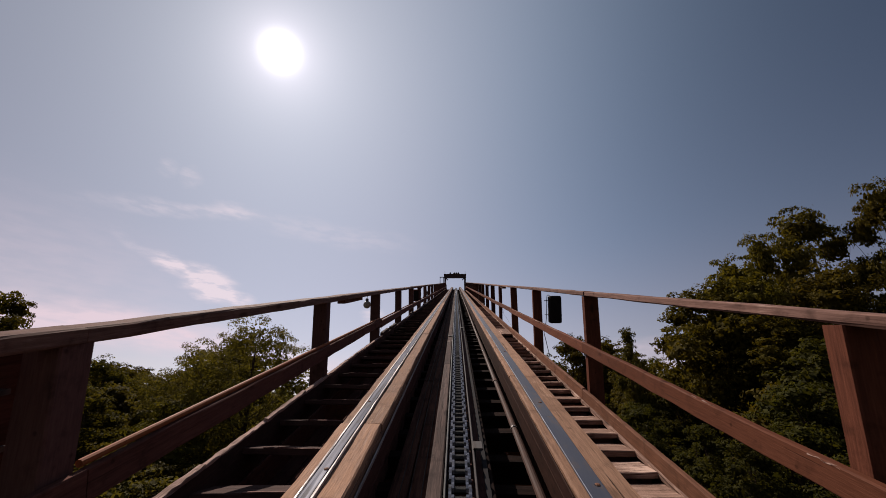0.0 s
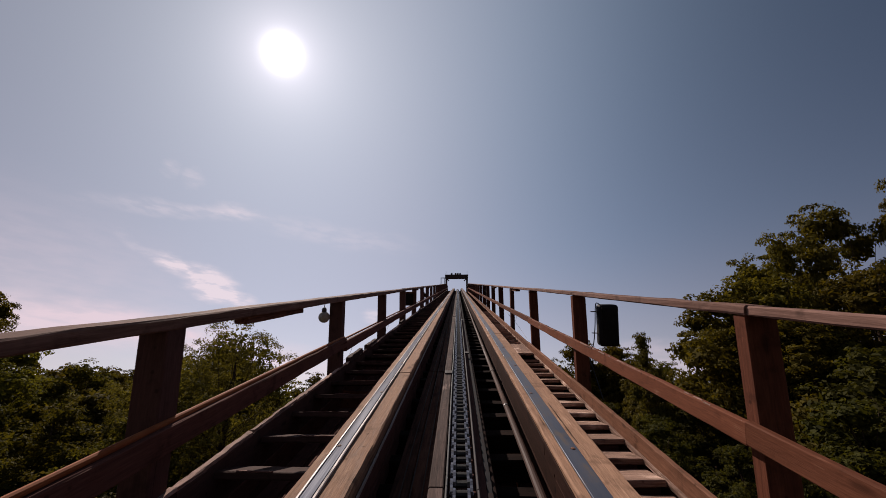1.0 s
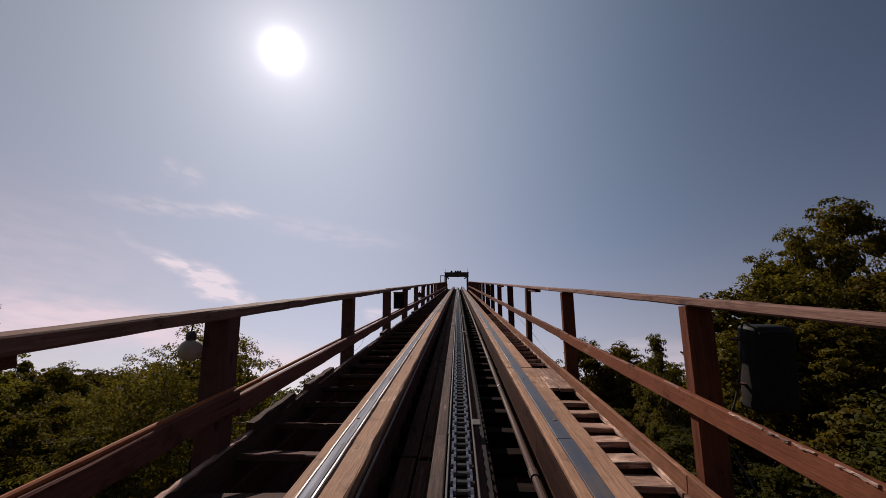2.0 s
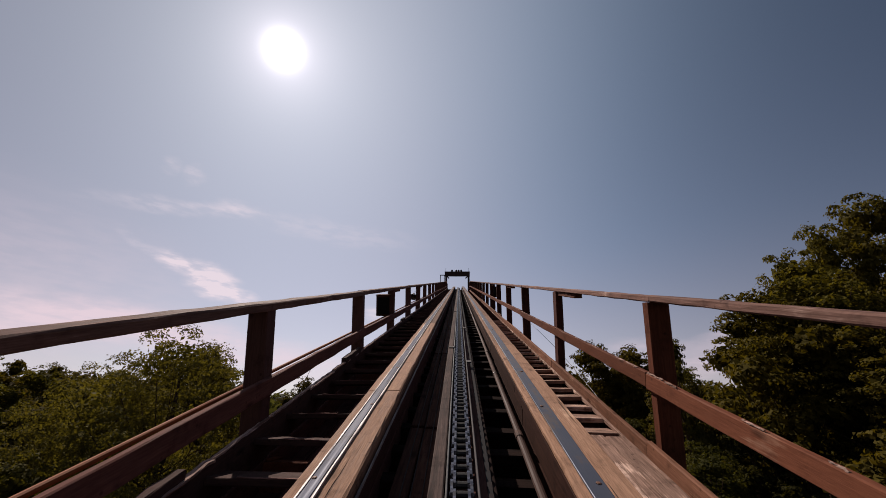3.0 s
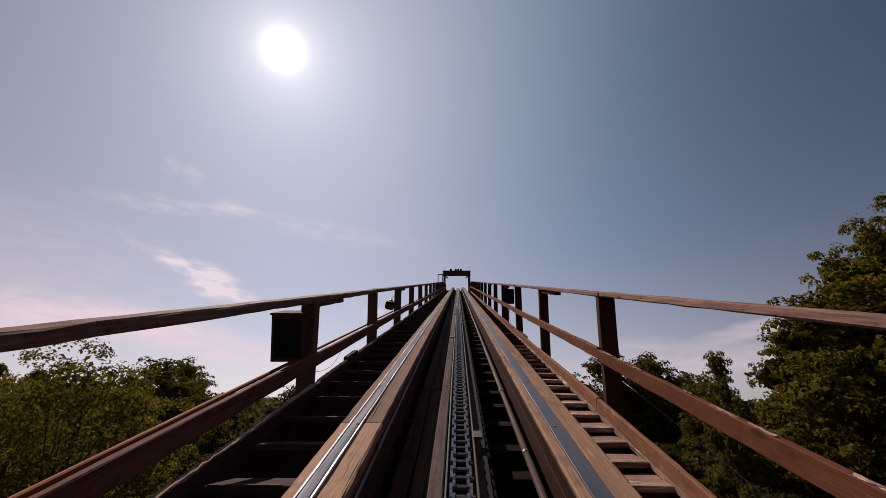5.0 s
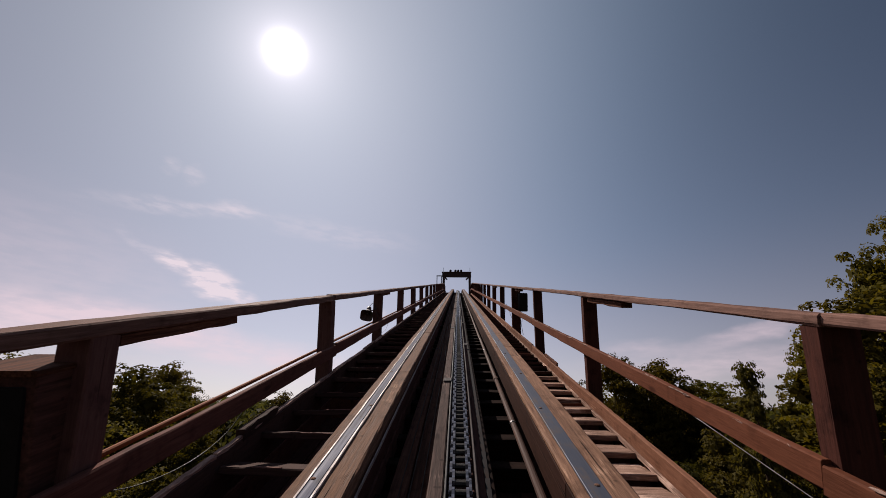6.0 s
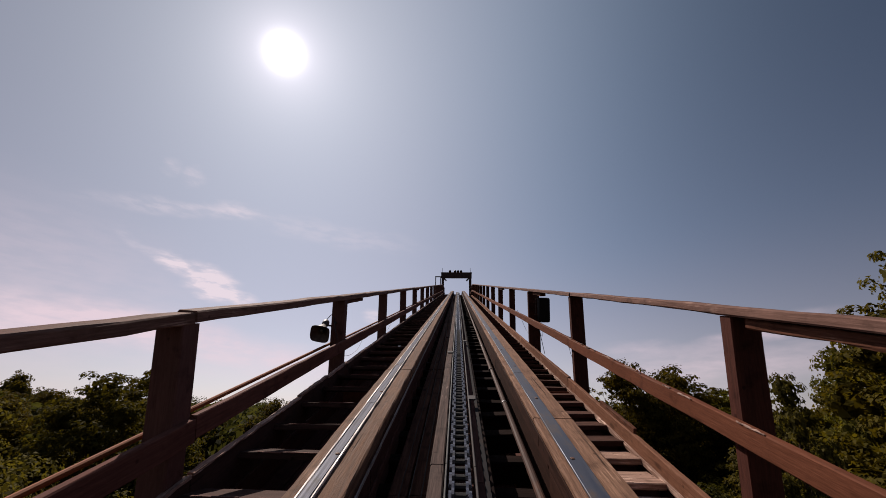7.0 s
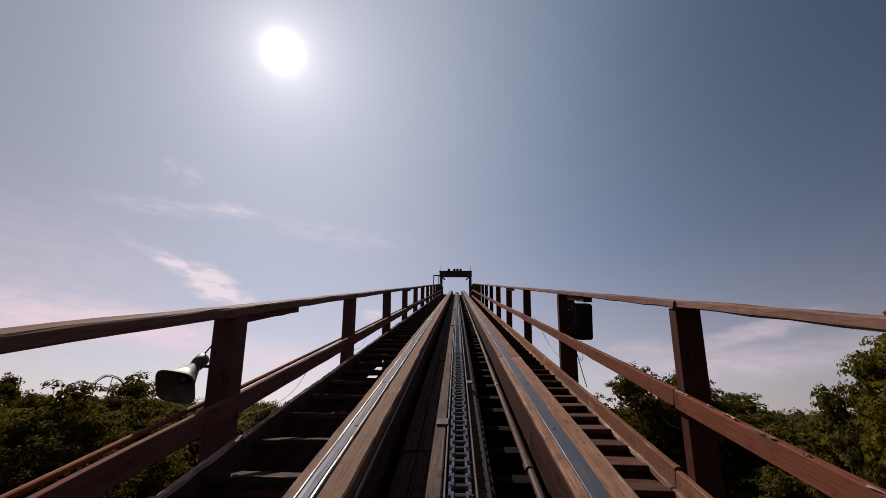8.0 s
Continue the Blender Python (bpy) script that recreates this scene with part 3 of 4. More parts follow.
def build_chain():
    t = thing("lift_chain", HILL, "greased steel roller chain lying in its trough", "lift chain")
    inner = mesh_of("inner_link", link_bmesh(bmesh.new(), False), CHAIN)
    inner.materials.append(GREASE)
    outer = mesh_of("outer_link", link_bmesh(bmesh.new(), True), CHAIN)
    y, i, rest = 1.0, 0, bmesh.new()
    while y < CREST + 8:
        m = place(y) @ pose(0, 0, -0.128)
        if i < 300:
            link("outer_link" if i % 2 else "inner_link", outer if i % 2 else inner, t, m)
        else:
            x = 0.043 if i % 2 else 0.031
            for s in (-1, 1):
                timber(rest, 0.012, PITCH + 0.036, 0.038, m @ pose(s * x, 0, 0), 0.004)
            rod(rest, m @ Vector((-0.035, 0, 0)), m @ Vector((0.035, 0, 0)), 0.013, 5)
        y += PITCH
        i += 1
    part("far_chain", rest, CHAIN, t, "far run of the chain")["kind"] = "stuff"


def build_pipe():
    t = thing("grease_pipe", HILL, "rust-brown steel pipe clipped along the inner face of the rail", "pipe")
    rng = random.Random(4)
    tube = mesh_of("pipe_length", rod(bmesh.new(), (0, -BAY / 2, 0), (0, BAY / 2, 0), 0.020, 10), PIPE)
    sleeve = mesh_of("coupling", rod(bmesh.new(), (0, -0.04, 0), (0, 0.04, 0), 0.026, 10), PIPE)
    strip = mesh_of("pipe_clip", rod(bmesh.new(), (0, -0.012, 0), (0, 0.012, 0), 0.0235, 10), DARK)
    for y in POSTS[:-1]:
        p = link("pipe_length", tube, t, place(y + BAY / 2 - 0.4) @ pose(0.384 + rng.uniform(-.004, .004), 0, -0.255))
        link("coupling", sleeve, p, pose(0, -BAY / 2, 0))
        link("pipe_clip", strip, p, pose(0, 0.2, 0))
    t = thing("brake_cable", HILL, "thin steel cables stretched along the deck beside the chain", "cable")
    for x, z in ((-0.26, -0.33), (-0.315, -0.335), (-0.20, -0.34)):
        wire("cable", [place(y) @ Vector((x + 0.006 * math.sin(y), 0, z + 0.008 * math.sin(y * 1.7))) for y in POSTS[1:]], 0.0035, IRON, t)


build_ties()
build_trough()
build_chain()
build_pipe()


# ---- walkways and handrails ----
def build_walk(side):
    right = side > 0
    t = thing("stair_walkway", HILL, "weathered timber stair beside the track with a painted kick board" if right else "weathered timber stair beside the track, darkened for shade, with a splintered kick board",
              "walkway", "walkways")
    rng = random.Random(31 + side)
    step, deep = (0.336, 0.292) if right else (0.538, 0.24)
    inner, outer = (0.67, 1.36) if right else (0.67, 1.44)
    treads = [timber_mesh("tread", TREAD if right else SHADE_BOARD, deep, outer - inner, 0.042, 0.006, 6, 0.001, s, 0.0012) for s in range(6)]
    painted = [timber_mesh("tread", PAINTED, deep + 0.01, outer - inner, 0.042, 0.006, 2, 0.002, s) for s in (11, 12)]
    # dark risers: the shade below each nosing is put into their colour
    bearer = [timber_mesh("riser", BLACK, 0.05, outer - inner - 0.05, 0.10, 0.004, 1, 0, s) for s in range(2)]
    zt = -0.592 if right else -0.40
    tilt = Matrix.Rotation(radians(-11.5), 4, "X") if right else LEVEL
    y, i = 0.3 if right else 0.62, 0
    while y < END - 2:
        m = place(y) @ pose(0, 0, zt) @ tilt @ pose(side * (inner + outer) / 2 + rng.uniform(-.008, .008), rng.uniform(-.010, .010), rng.uniform(-.004, .004), rng.uniform(-1.2, 1.2), rng.uniform(-.8, .8), 90 + rng.uniform(-.7, .7))
        if right and 9.7 < y < 10.8:
            y += step
            continue
        new_one = right and 20.6 < y
        link("tread", painted[i % 2] if new_one else treads[i % 6], t, m, "brown-painted tread" if new_one else "")
        if not right:
            # pale strips paint the light caught by the front edge of each tread
            for q in range(2):
                length = rng.uniform(0.10, 0.34)
                me = timber_mesh("worn_nosing", LIT_NOSING, 0.018, length, 0.006, 0.002, 4, 0.001, y + q * .3, 0.002)
                link("worn_nosing", me, t, m @ pose(-deep / 2 + 0.010, rng.uniform(-.22, .22), 0.0225 + 0.001 * q), "pale strip for a sunlit nosing")
        if right:
            link("riser", bearer[i % 2], t, place(y) @ pose(0, 0, zt) @ tilt @ pose(side * (inner + outer) / 2, -deep / 2 + 0.09, -0.075, 0, 0, 90))
        y += step + rng.uniform(-.006, .006)
        i += 1
    if right:
        for j in range(4):
            me = timber_mesh("landing_board", TREAD, 0.168, 1.05, 0.040, 0.006, 8, 0.002, j + 40, 0.0015)
            link("landing_board", me, t, place(10.25) @ pose(0.755 + j * 0.173, rng.uniform(-.015, .015), -0.535 + rng.uniform(-.003, .003)), "grey landing board")
    build_packers(t, right)
    # kick boards, butted at the posts
    hi, low = (-0.430, -0.60) if right else (-0.285, -0.55)
    for n, y in enumerate(POSTS[:-1]):
        me = timber_mesh("kick_board", KICK if right else SHADE_BOARD, 0.042, BAY - 0.01, hi - low, 0.008, 34, 0.0012, n + 0.5, 0.0016 if right else 0.0022)
        link("kick_board", me, t, place(y + BAY / 2) @ pose(side * (1.405 if right else 1.47), 0, (hi + low) / 2 + rng.uniform(-.012, .012), rng.uniform(-.25, .25)))
        if not right:
            # splinters on the board's top, their pale colour also painting its sunlit edge
            for q in range(4):
                me = timber_mesh("splintered_edge", BARE, 0.030 + 0.018 * rng.random(), BAY / 4 - 0.02 * rng.random(), 0.014 + 0.012 * rng.random(), 0.003, 14, 0.002, n * 4 + q + .7, 0.004)
                link("splintered_edge", me, t, place(y + BAY * (q + 0.5) / 4) @ pose(-1.462 + rng.uniform(-.006, .006), 0, hi + 0.006 + rng.uniform(-.008, .004), rng.uniform(-.8, .8), rng.uniform(-8, 8)), "splintered edge, paled as if sunlit")
        if right:
            me = timber_mesh("cleat", TREAD, 0.026, BAY - 0.02, 0.034, 0.004, 20, 0.0015, n + 0.9, 0.002)
            link("cleat", me, t, place(y + BAY / 2) @ pose(1.369, 0, -0.560), "pale weathered cleat")
        me = timber_mesh("stringer", BROWN if right else BLACK, 0.05, BAY - 0.01, 0.20, 0.005, 1, 0, n + 0.2)
        link("stringer", me, t, place(y + BAY / 2) @ pose(side * (1.395 if right else 1.465), 0, low - 0.105))
        # dark boards added underneath, so that the gaps of the stair look deeply shaded
        for j in range(5):
            x = side * (0.72 + j * 0.165)
            me = timber_mesh("soffit_board", BLACK, 0.155, BAY - 0.01, 0.03, 0.003, 1, 0, n * 7 + j)
            if rng.random() > 0.03:
                link("soffit_board", me, t, place(y + BAY / 2) @ pose(x, rng.uniform(-.03, .03), -0.76 + rng.uniform(-.005, .005)))


def build_packers(t, right):
    """Odd pieces of timber nailed along the top of a kick board."""
    rows = ((20.92, 0.72, 0.030), (21.05, 0.40, 0.022)) if right else ((8.05, 0.70, 0.065), (9.10, 0.75, 0.060), (12.80, 0.80, 0.065), (17.70, 0.50, 0.055))
    for n, (y, length, high) in enumerate(rows):
        me = timber_mesh("packer", BROWN if right else SHADE_BOARD, 0.030 if right else 0.060, length, high + 0.02, 0.006, 8, 0.002, y, 0.004)
        link("packer", me, t, place(y) @ pose(1.412 + 0.010 * n if right else -1.474, 0, (-0.434 if right else -0.296) + high / 2, 0.4 * (-1) ** n), "splintered packing piece")


def build_handrail(side):
    right = side > 0
    t = thing("handrail", HILL, "red-brown timber handrail with posts, mid rail and a flat cap", "handrail", "handrails")
    rng = random.Random(41 + side)
    x0, x1 = (1.440, 1.600) if right else (1.475, 1.630)
    post = [timber_mesh("post", POST if right else SHADE_POST, x1 - x0 + rng.uniform(-.006, .006), 1.30, 0.095 if right else 0.14, 0.007, 3, 0.003, s) for s in range(5)]
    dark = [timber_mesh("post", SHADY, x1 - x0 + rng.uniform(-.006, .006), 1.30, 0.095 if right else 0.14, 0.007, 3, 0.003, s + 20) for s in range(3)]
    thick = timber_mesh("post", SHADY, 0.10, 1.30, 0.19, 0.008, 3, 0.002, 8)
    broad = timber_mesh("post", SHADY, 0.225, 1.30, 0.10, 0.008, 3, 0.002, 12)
    drop = 0.0 if right else -0.055
    turn = pose(0, 0, -0.65, 90, 0, 0)
    for n, y in enumerate(POSTS):
        lean = pose(0, 0, 0, -6.0 + rng.uniform(-.8, .8), rng.uniform(-.7, .7), 0)
        if right and abs(y - 13.44) < 0.1:
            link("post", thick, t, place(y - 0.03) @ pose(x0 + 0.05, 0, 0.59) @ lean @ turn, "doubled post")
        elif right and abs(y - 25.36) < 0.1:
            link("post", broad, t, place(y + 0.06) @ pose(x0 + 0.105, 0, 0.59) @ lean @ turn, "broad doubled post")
        else:
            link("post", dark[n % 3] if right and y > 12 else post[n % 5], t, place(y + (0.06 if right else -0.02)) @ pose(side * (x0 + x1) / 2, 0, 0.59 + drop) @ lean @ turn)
    # cap planks over two bays, mid rails over two bays
    start = 1 if right else 0
    for n in range(start, BAYS - 1, 2):
        bays = min(2, BAYS - 1 - n)
        for q in range(bays if POSTS[n] > CREST - 7 else 1):
            one = POSTS[n] > CREST - 7
            length = BAY if one else BAY * bays
            y = POSTS[n] + (q * BAY if one else 0) + length / 2
            me = timber_mesh("cap_plank", CAP, 0.145 if right else 0.115, length - 0.006, 0.052 if right else 0.066, 0.009, int(length / 0.22), 0.0025, n + q * .3, 0.0022)
            link("cap_plank", me, t, place(y) @ pose(side * (x0 + (0.065 if right else 0.052)) + rng.uniform(-.006, .006), 0, (0.617 if right else 0.618) + drop + rng.uniform(-.003, .003), rng.uniform(-.08, .08), (3 if right else 4) + rng.uniform(-1, 1), rng.uniform(-.12, .12)))
            me = timber_mesh("mid_rail", RED if right else RAILING, 0.042, length - 0.006, 0.114 if right else 0.128, 0.006, int(length / 0.25), 0.003, n + q * .3 + .1, 0.0016)
            sag = 0.0 if right else -0.028 if y < 7 else -0.052
            link("mid_rail", me, t, place(y) @ pose(side * (x0 - 0.024) + rng.uniform(-.003, .003), 0, (0.014 if right else 0.019) + sag + rng.uniform(-.005, .005), rng.uniform(-.2, .2), rng.uniform(-1, 1)))
    if right:
        # pale chips along the upper inner edge of the mid rail
        y = 0.4
        while y < 26:
            y += rng.expovariate(4.0)
            length = rng.uniform(0.02, 0.24)
            me = timber_mesh("scuffed_edge", BARE, 0.005 + 0.009 * rng.random(), length, 0.004 + 0.006 * rng.random(), 0.002, 7, 0.0015, y, 0.0035)
            link("scuffed_edge", me, t, place(y) @ pose(1.397 + rng.uniform(0, .012), 0, 0.070 + rng.uniform(-.002, .002)), "pale bare scuff")
            y += length
    blocks = ((12.93, 0.90), (18.88, 0.92), (24.72, 0.70), (31.0, 0.9)) if right else ((5.72, 1.0), (16.95, 0.92), (22.90, 0.95), (31.9, 0.9), (1.0, 0.5))
    for y, length in blocks:
        me = timber_mesh("splice_block", BROWN, 0.10, length, 0.055, 0.006, 6, 0.003, y, 0.003)
        link("splice_block", me, t, place(y) @ pose(side * ((x0 + x1) / 2 + 0.0), 0, 0.558 + drop, 0.2), "weathered splice block")


for s in (-1, 1):
    build_walk(s)
    build_handrail(s)


def build_conduit():
    t = thing("conduit", HILL, "rust-brown conduit pipe running outside the mid rail", "pipe")
    for n, y in enumerate(POSTS[2:-4]):
        bm = rod(bmesh.new(), (0, -BAY / 2, 0), (0, BAY / 2, 0), 0.016, 10)
        link("pipe_length", mesh_of("pipe_length", bm, CONDUIT), t, place(y + BAY / 2) @ (pose(-1.470, 0, 0.070) if y < 7 else pose(-1.650, 0, -0.020 if 19 < y < 20 else -0.042 + 0.008 * (n % 2))))


build_conduit()


# ---- fittings on the handrails ----
def build_speaker(x, y, z, w, h, d, lean=0.0):
    """A weatherproof loudspeaker on a bracket."""
    t = thing("loudspeaker", HILL @ pose(x, y, z, lean, 0, 0), "black weatherproof loudspeaker hung outside the handrail post", "loudspeaker", "loudspeakers")
    part("case", rounded_box(bmesh.new(), w, d, h, 0.035), CASE, t, "", None, True)
    bm = rounded_box(bmesh.new(), w * 0.86, 0.03, h * 0.9, 0.012, pose(0, -d / 2 - 0.004, 0))
    part("grille", bm, GRILLE, t, "black perforated grille", None, True)
    bm = timber(bmesh.new(), 0.05, 0.10, 0.010, pose(-w / 2 - 0.02, 0.03, h / 2 - 0.09, 0, 0, 90), 0.002)
    timber(bm, 0.04, 0.07, 0.008, pose(-w / 2 - 0.03, 0.03, -h * 0.2, 0, 0, 90), 0.002)
    part("bracket", bm, BLACK, t, "dark steel bracket")
    wire("lead", [(-w / 2 + .04, 0, h / 2 - .02), (-w / 2 - .01, -.02, h / 2 + .03), (-w / 2 - .035, -.02, h / 2), (-w / 2 - .035, 0, 0), (-w / 2 - .035, .08, -h / 2 - .02), (1.640 - x, .19, -h / 2 - .18), (1.640 - x, .05, -h / 2 - .28), (1.640 - x, -.09, -h / 2 - .41), (1.650 - x, -.23, -h / 2 - .57)], 0.006, CABLE, t)


build_speaker(1.815, 7.36, 0.240, 0.225, 0.50, 0.17)
build_speaker(1.690, 25.14, 0.235, 0.225, 0.48, 0.20)


def build_cabinet(x, y, z, turn):
    t = thing("speaker_box", HILL @ pose(x, y, z, 0, 0, turn), "brown-painted box hung outside the handrail post", "speaker box", "speaker boxes")
    part("case", rounded_box(bmesh.new(), 0.33, 0.30, 0.46, 0.012), BOX, t)
    bm = timber(bmesh.new(), 0.35, 0.32, 0.022, pose(0, 0, 0.238), 0.004)
    part("lid", bm, BROWN, t, "weathered lid")
    bm = timber(bmesh.new(), 0.26, 0.016, 0.38, pose(0, -0.155, 0), 0.006)
    part("front_panel", bm, GRILLE, t, "black recessed front")
    bm = timber(bmesh.new(), 0.04, 0.06, 0.02, pose(0.18, 0.05, 0.1, 0, 0, 90), 0.003)
    timber(bm, 0.04, 0.06, 0.02, pose(0.18, 0.05, -0.1, 0, 0, 90), 0.003)
    part("bracket", bm, DARK, t)


build_cabinet(-1.70, 16.32, 0.19, 2)
build_cabinet(-1.86, 1.36, 0.27, -4)


def squared(bm):
    """Draws a round horn out to a square with rounded corners towards its mouth."""
    for v in bm.verts:
        a = math.atan2(v.co.y, v.co.x) + 0.2
        f = min(1.0, max(0.0, (v.co.z + 0.14) / 0.19))
        r = (abs(math.cos(a)) ** 4.2 + abs(math.sin(a)) ** 4.2) ** (-1 / 4.2)
        v.co.x *= 1 + (r - 1) * f
        v.co.y *= 1 + (r - 1) * f


def build_horn():
    aim = Vector((0.04, -0.90, -0.40)).to_track_quat("Z", "Y").to_matrix().to_4x4()
    t = thing("horn_loudspeaker", HILL @ pose(-1.715, 22.13, 0.150) @ aim, "grey enamelled horn loudspeaker on the handrail post", "horn loudspeaker")
    bm = lathe(bmesh.new(), ((0.024, -0.17), (0.034, -0.14), (0.050, -0.09), (0.068, -0.035), (0.092, 0.020), (0.109, 0.052), (0.117, 0.056), (0.114, 0.062), (0.106, 0.056)), Matrix(), 32, False)
    squared(bm)
    part("flare", bm, HORN, t, "", None, True)
    bm = lathe(bmesh.new(), ((0.105, 0.055), (0.088, 0.018), (0.056, -0.045), (0.03, -0.10), (0.002, -0.11)), Matrix(), 32, False)
    squared(bm)
    part("mouth", bm, THROAT, t, "dark inside of the horn", None, True)
    bm = lathe(bmesh.new(), ((0.026, -0.145), (0.040, -0.155), (0.045, -0.19), (0.043, -0.235), (0.02, -0.25)), Matrix(), 18)
    part("driver", bm, DARK, t, "dark driver housing", None, True)
    bm = lathe(bmesh.new(), ((0.012, -0.07), (0.03, -0.05), (0.034, -0.02), (0.02, 0.0)), Matrix(), 14)
    part("reflex_cone", bm, DARK, t, "", None, True)
    bm = rod(bmesh.new(), (0.0, 0.0, -0.16), (0.16, -0.02, -0.17), 0.012, 8)
    rod(bm, (0.14, -0.05, -0.18), (0.14, 0.05, -0.16), 0.022, 8)
    part("bracket", bm, DARK, t)
    wire("lead", [(0, 0.02, -0.25), (0.05, 0.08, -0.30), (0.12, 0.12, -0.22), (0.16, 0.02, -0.05), (0.2, -0.1, 0.02)], 0.005, CABLE, t)


build_horn()


def build_globe():
    t = thing("globe_lamp", HILL @ pose(-1.69, 7.36, 0.335), "dusty cream globe lamp hanging beside the handrail post", "lamp")
    bm = bmesh.new()
    bmesh.ops.create_uvsphere(bm, u_segments=20, v_segments=12, radius=0.070)
    part("globe", bm, GLOBE, t, "", None, True)
    part("holder", lathe(bmesh.new(), ((0.030, 0.060), (0.030, 0.10), (0.018, 0.12)), Matrix(), 12), DARK, t, "dark lamp holder")
    wire("lead", [(0, 0, 0.11), (0.0, 0.01, 0.17), (0.03, 0.03, 0.25)], 0.005, CABLE, t)


build_globe()


def build_cables():
    t = thing("slack_cable", HILL, "thin black cables hanging slack along the handrail posts", "cable", "slack cables")
    for s, y, reach in ((1, 7.5, 0.8), (1, 13.5, 0.7), (1, 22.4, 0.9), (1, 28.3, 1.0), (-1, 7.5, 1.2), (-1, 10.5, 1.4), (-1, 16.4, 1.6), (-1, 22.4, 1.8), (-1, 25.4, 1.6)):
        x = s * 1.640
        wire("cable", [(x, y + .02, -0.05), (x, y + 0.15, -0.22), (x, y + reach * 0.5, -0.36), (x, y + reach * 0.85, -0.28), (x, y + reach, -0.06)], 0.0028, CABLE, t)
    wire("cable", [(1.640, 28.26, 0.02), (1.640, 27.58, -0.152), (1.640, 27.11, -0.302), (1.640, 26.65, -0.399), (1.640, 26.10, -0.447), (1.640, 25.50, -0.40), (1.640, 25.33, -0.18)], 0.0045, CABLE, t)
    wire("cable", [(1.640, 25.30, -0.19), (1.640, 25.12, -0.29), (1.640, 25.00, -0.25), (1.645, 25.02, -0.16), (1.645, 25.06, -0.02)], 0.0035, CABLE, t)
    t = thing("guy_wire", HILL, "thin steel wire stretched outside the handrail", "wire")
    wire("strand", [(1.62, 19.2, -0.05), (1.76, 16.6, -0.32), (1.84, 13.9, -0.62), (1.82, 12.2, -0.86)], 0.004, DARK, t)


build_cables()


# ---- the gate over the top of the lift ----
def build_gate():
    at = place(61.2)
    m = HILL @ at
    t = thing("lift_gate", Matrix.Translation(m.translation), "dark painted timber gate over the top of the lift", "gate")
    zc = (HILL @ Vector((0, 62, EYE_Z))).z - m.translation.z      # the track's line of sight, over the gate's foot
    low, high = zc + 0.42, zc + 1.02
    for x in (-1.70, 1.40):
        bm = timber(bmesh.new(), 0.28, low + 0.9, 0.24, pose(x, 0, (low - 0.9) / 2, 90), 0.01)
        part("gate_post", bm, GATE, t)
    bm = timber(bmesh.new(), 0.22, 3.47, high - low, pose(-0.16, 0, (low + high) / 2, 0, 0, 90), 0.015, 4, 0.004)
    part("header_beam", bm, GATE, t)
    bm = timber(bmesh.new(), 0.30, 3.55, 0.06, pose(-0.16, 0, high + 0.03, 0, 0, 90), 0.008)
    part("cap", bm, BROWN, t, "weathered cap board")
    for s in (-1, 1):
        bm = timber(bmesh.new(), 0.14, 0.52, 0.14, pose(-0.165 + s * 1.32, 0, low - 0.12, 0, -s * 45, 0) @ pose(0, 0, 0, 0, 0, 90), 0.008)
        part("knee_brace", bm, GATE, t)
        bm = rod(bmesh.new(), (-0.165 + s * 1.60, 0, high), (-0.165 + s * 1.60, 0, high + 0.62), 0.018, 6)
        part("mast", bm, DARK, t, "thin steel mast")
    for x in (-0.85, -0.25, 0.08, 0.42):
        bm = lathe(bmesh.new(), ((0.10, 0.0), (0.14, 0.05), (0.14, 0.20), (0.09, 0.28)), pose(x - 0.05, 0, high + 0.06), 12)
        part("lamp_housing", bm, CASE, t, "dark lamp housing", None, True)
    # the small railed landing beside the gate
    bm = bmesh.new()
    for x in (-2.50, -1.95):
        timber(bm, 0.09, low + 1.2, 0.09, pose(x, -0.2, (low - 1.2) / 2 + 0.05, 90), 0.006)
    timber(bm, 0.09, 0.68, 0.10, pose(-2.22, -0.2, low + 0.1, 0, 0, 90), 0.006)
    part("landing_rail", bm, GATE, t)


build_gate()


# ---- trees ----
def quads(name, centers, long, wide, normals, rng, mat, grow=1.0):
    """One mesh of leaves: a folded diamond at every centre."""
    n = len(centers)
    spin = rng.normal(size=(n, 3))
    u = np.cross(normals, spin)
    u /= np.linalg.norm(u, axis=1, keepdims=True) + 1e-9
    w = np.cross(normals, u)
    a = (long * grow * rng.uniform(0.6, 1.25, n))[:, None] / 2
    b = (wide * grow * rng.uniform(0.6, 1.25, n))[:, None] / 2
    fold = normals * b * 0.5
    pts = np.empty((n, 4, 3))
    pts[:, 0], pts[:, 1], pts[:, 2], pts[:, 3] = centers - u * a, centers + w * b + fold, centers + u * a, centers - w * b + fold
    me = bpy.data.meshes.new(name)
    me.vertices.add(n * 4)
    me.vertices.foreach_set("co", pts.reshape(-1))
    me.loops.add(n * 4)
    me.loops.foreach_set("vertex_index", np.arange(n * 4))
    me.polygons.add(n)
    me.polygons.foreach_set("loop_start", np.arange(n) * 4)
    me.update(calc_edges=True)
    me.validate()
    me.materials.append(mat)
    return me


def domed(rng, n):
    """Directions spread over a sphere, most of them sideways and up."""
    i = np.arange(n) + 0.5
    z = 1 - 1.62 * i / n
    a = i * 2.39996 + rng.uniform(0, 6.28)
    r = np.sqrt(np.maximum(0.0, 1 - z * z))
    return np.stack((r * np.cos(a), r * np.sin(a), z), axis=1) + rng.normal(size=(n, 3)) * 0.14


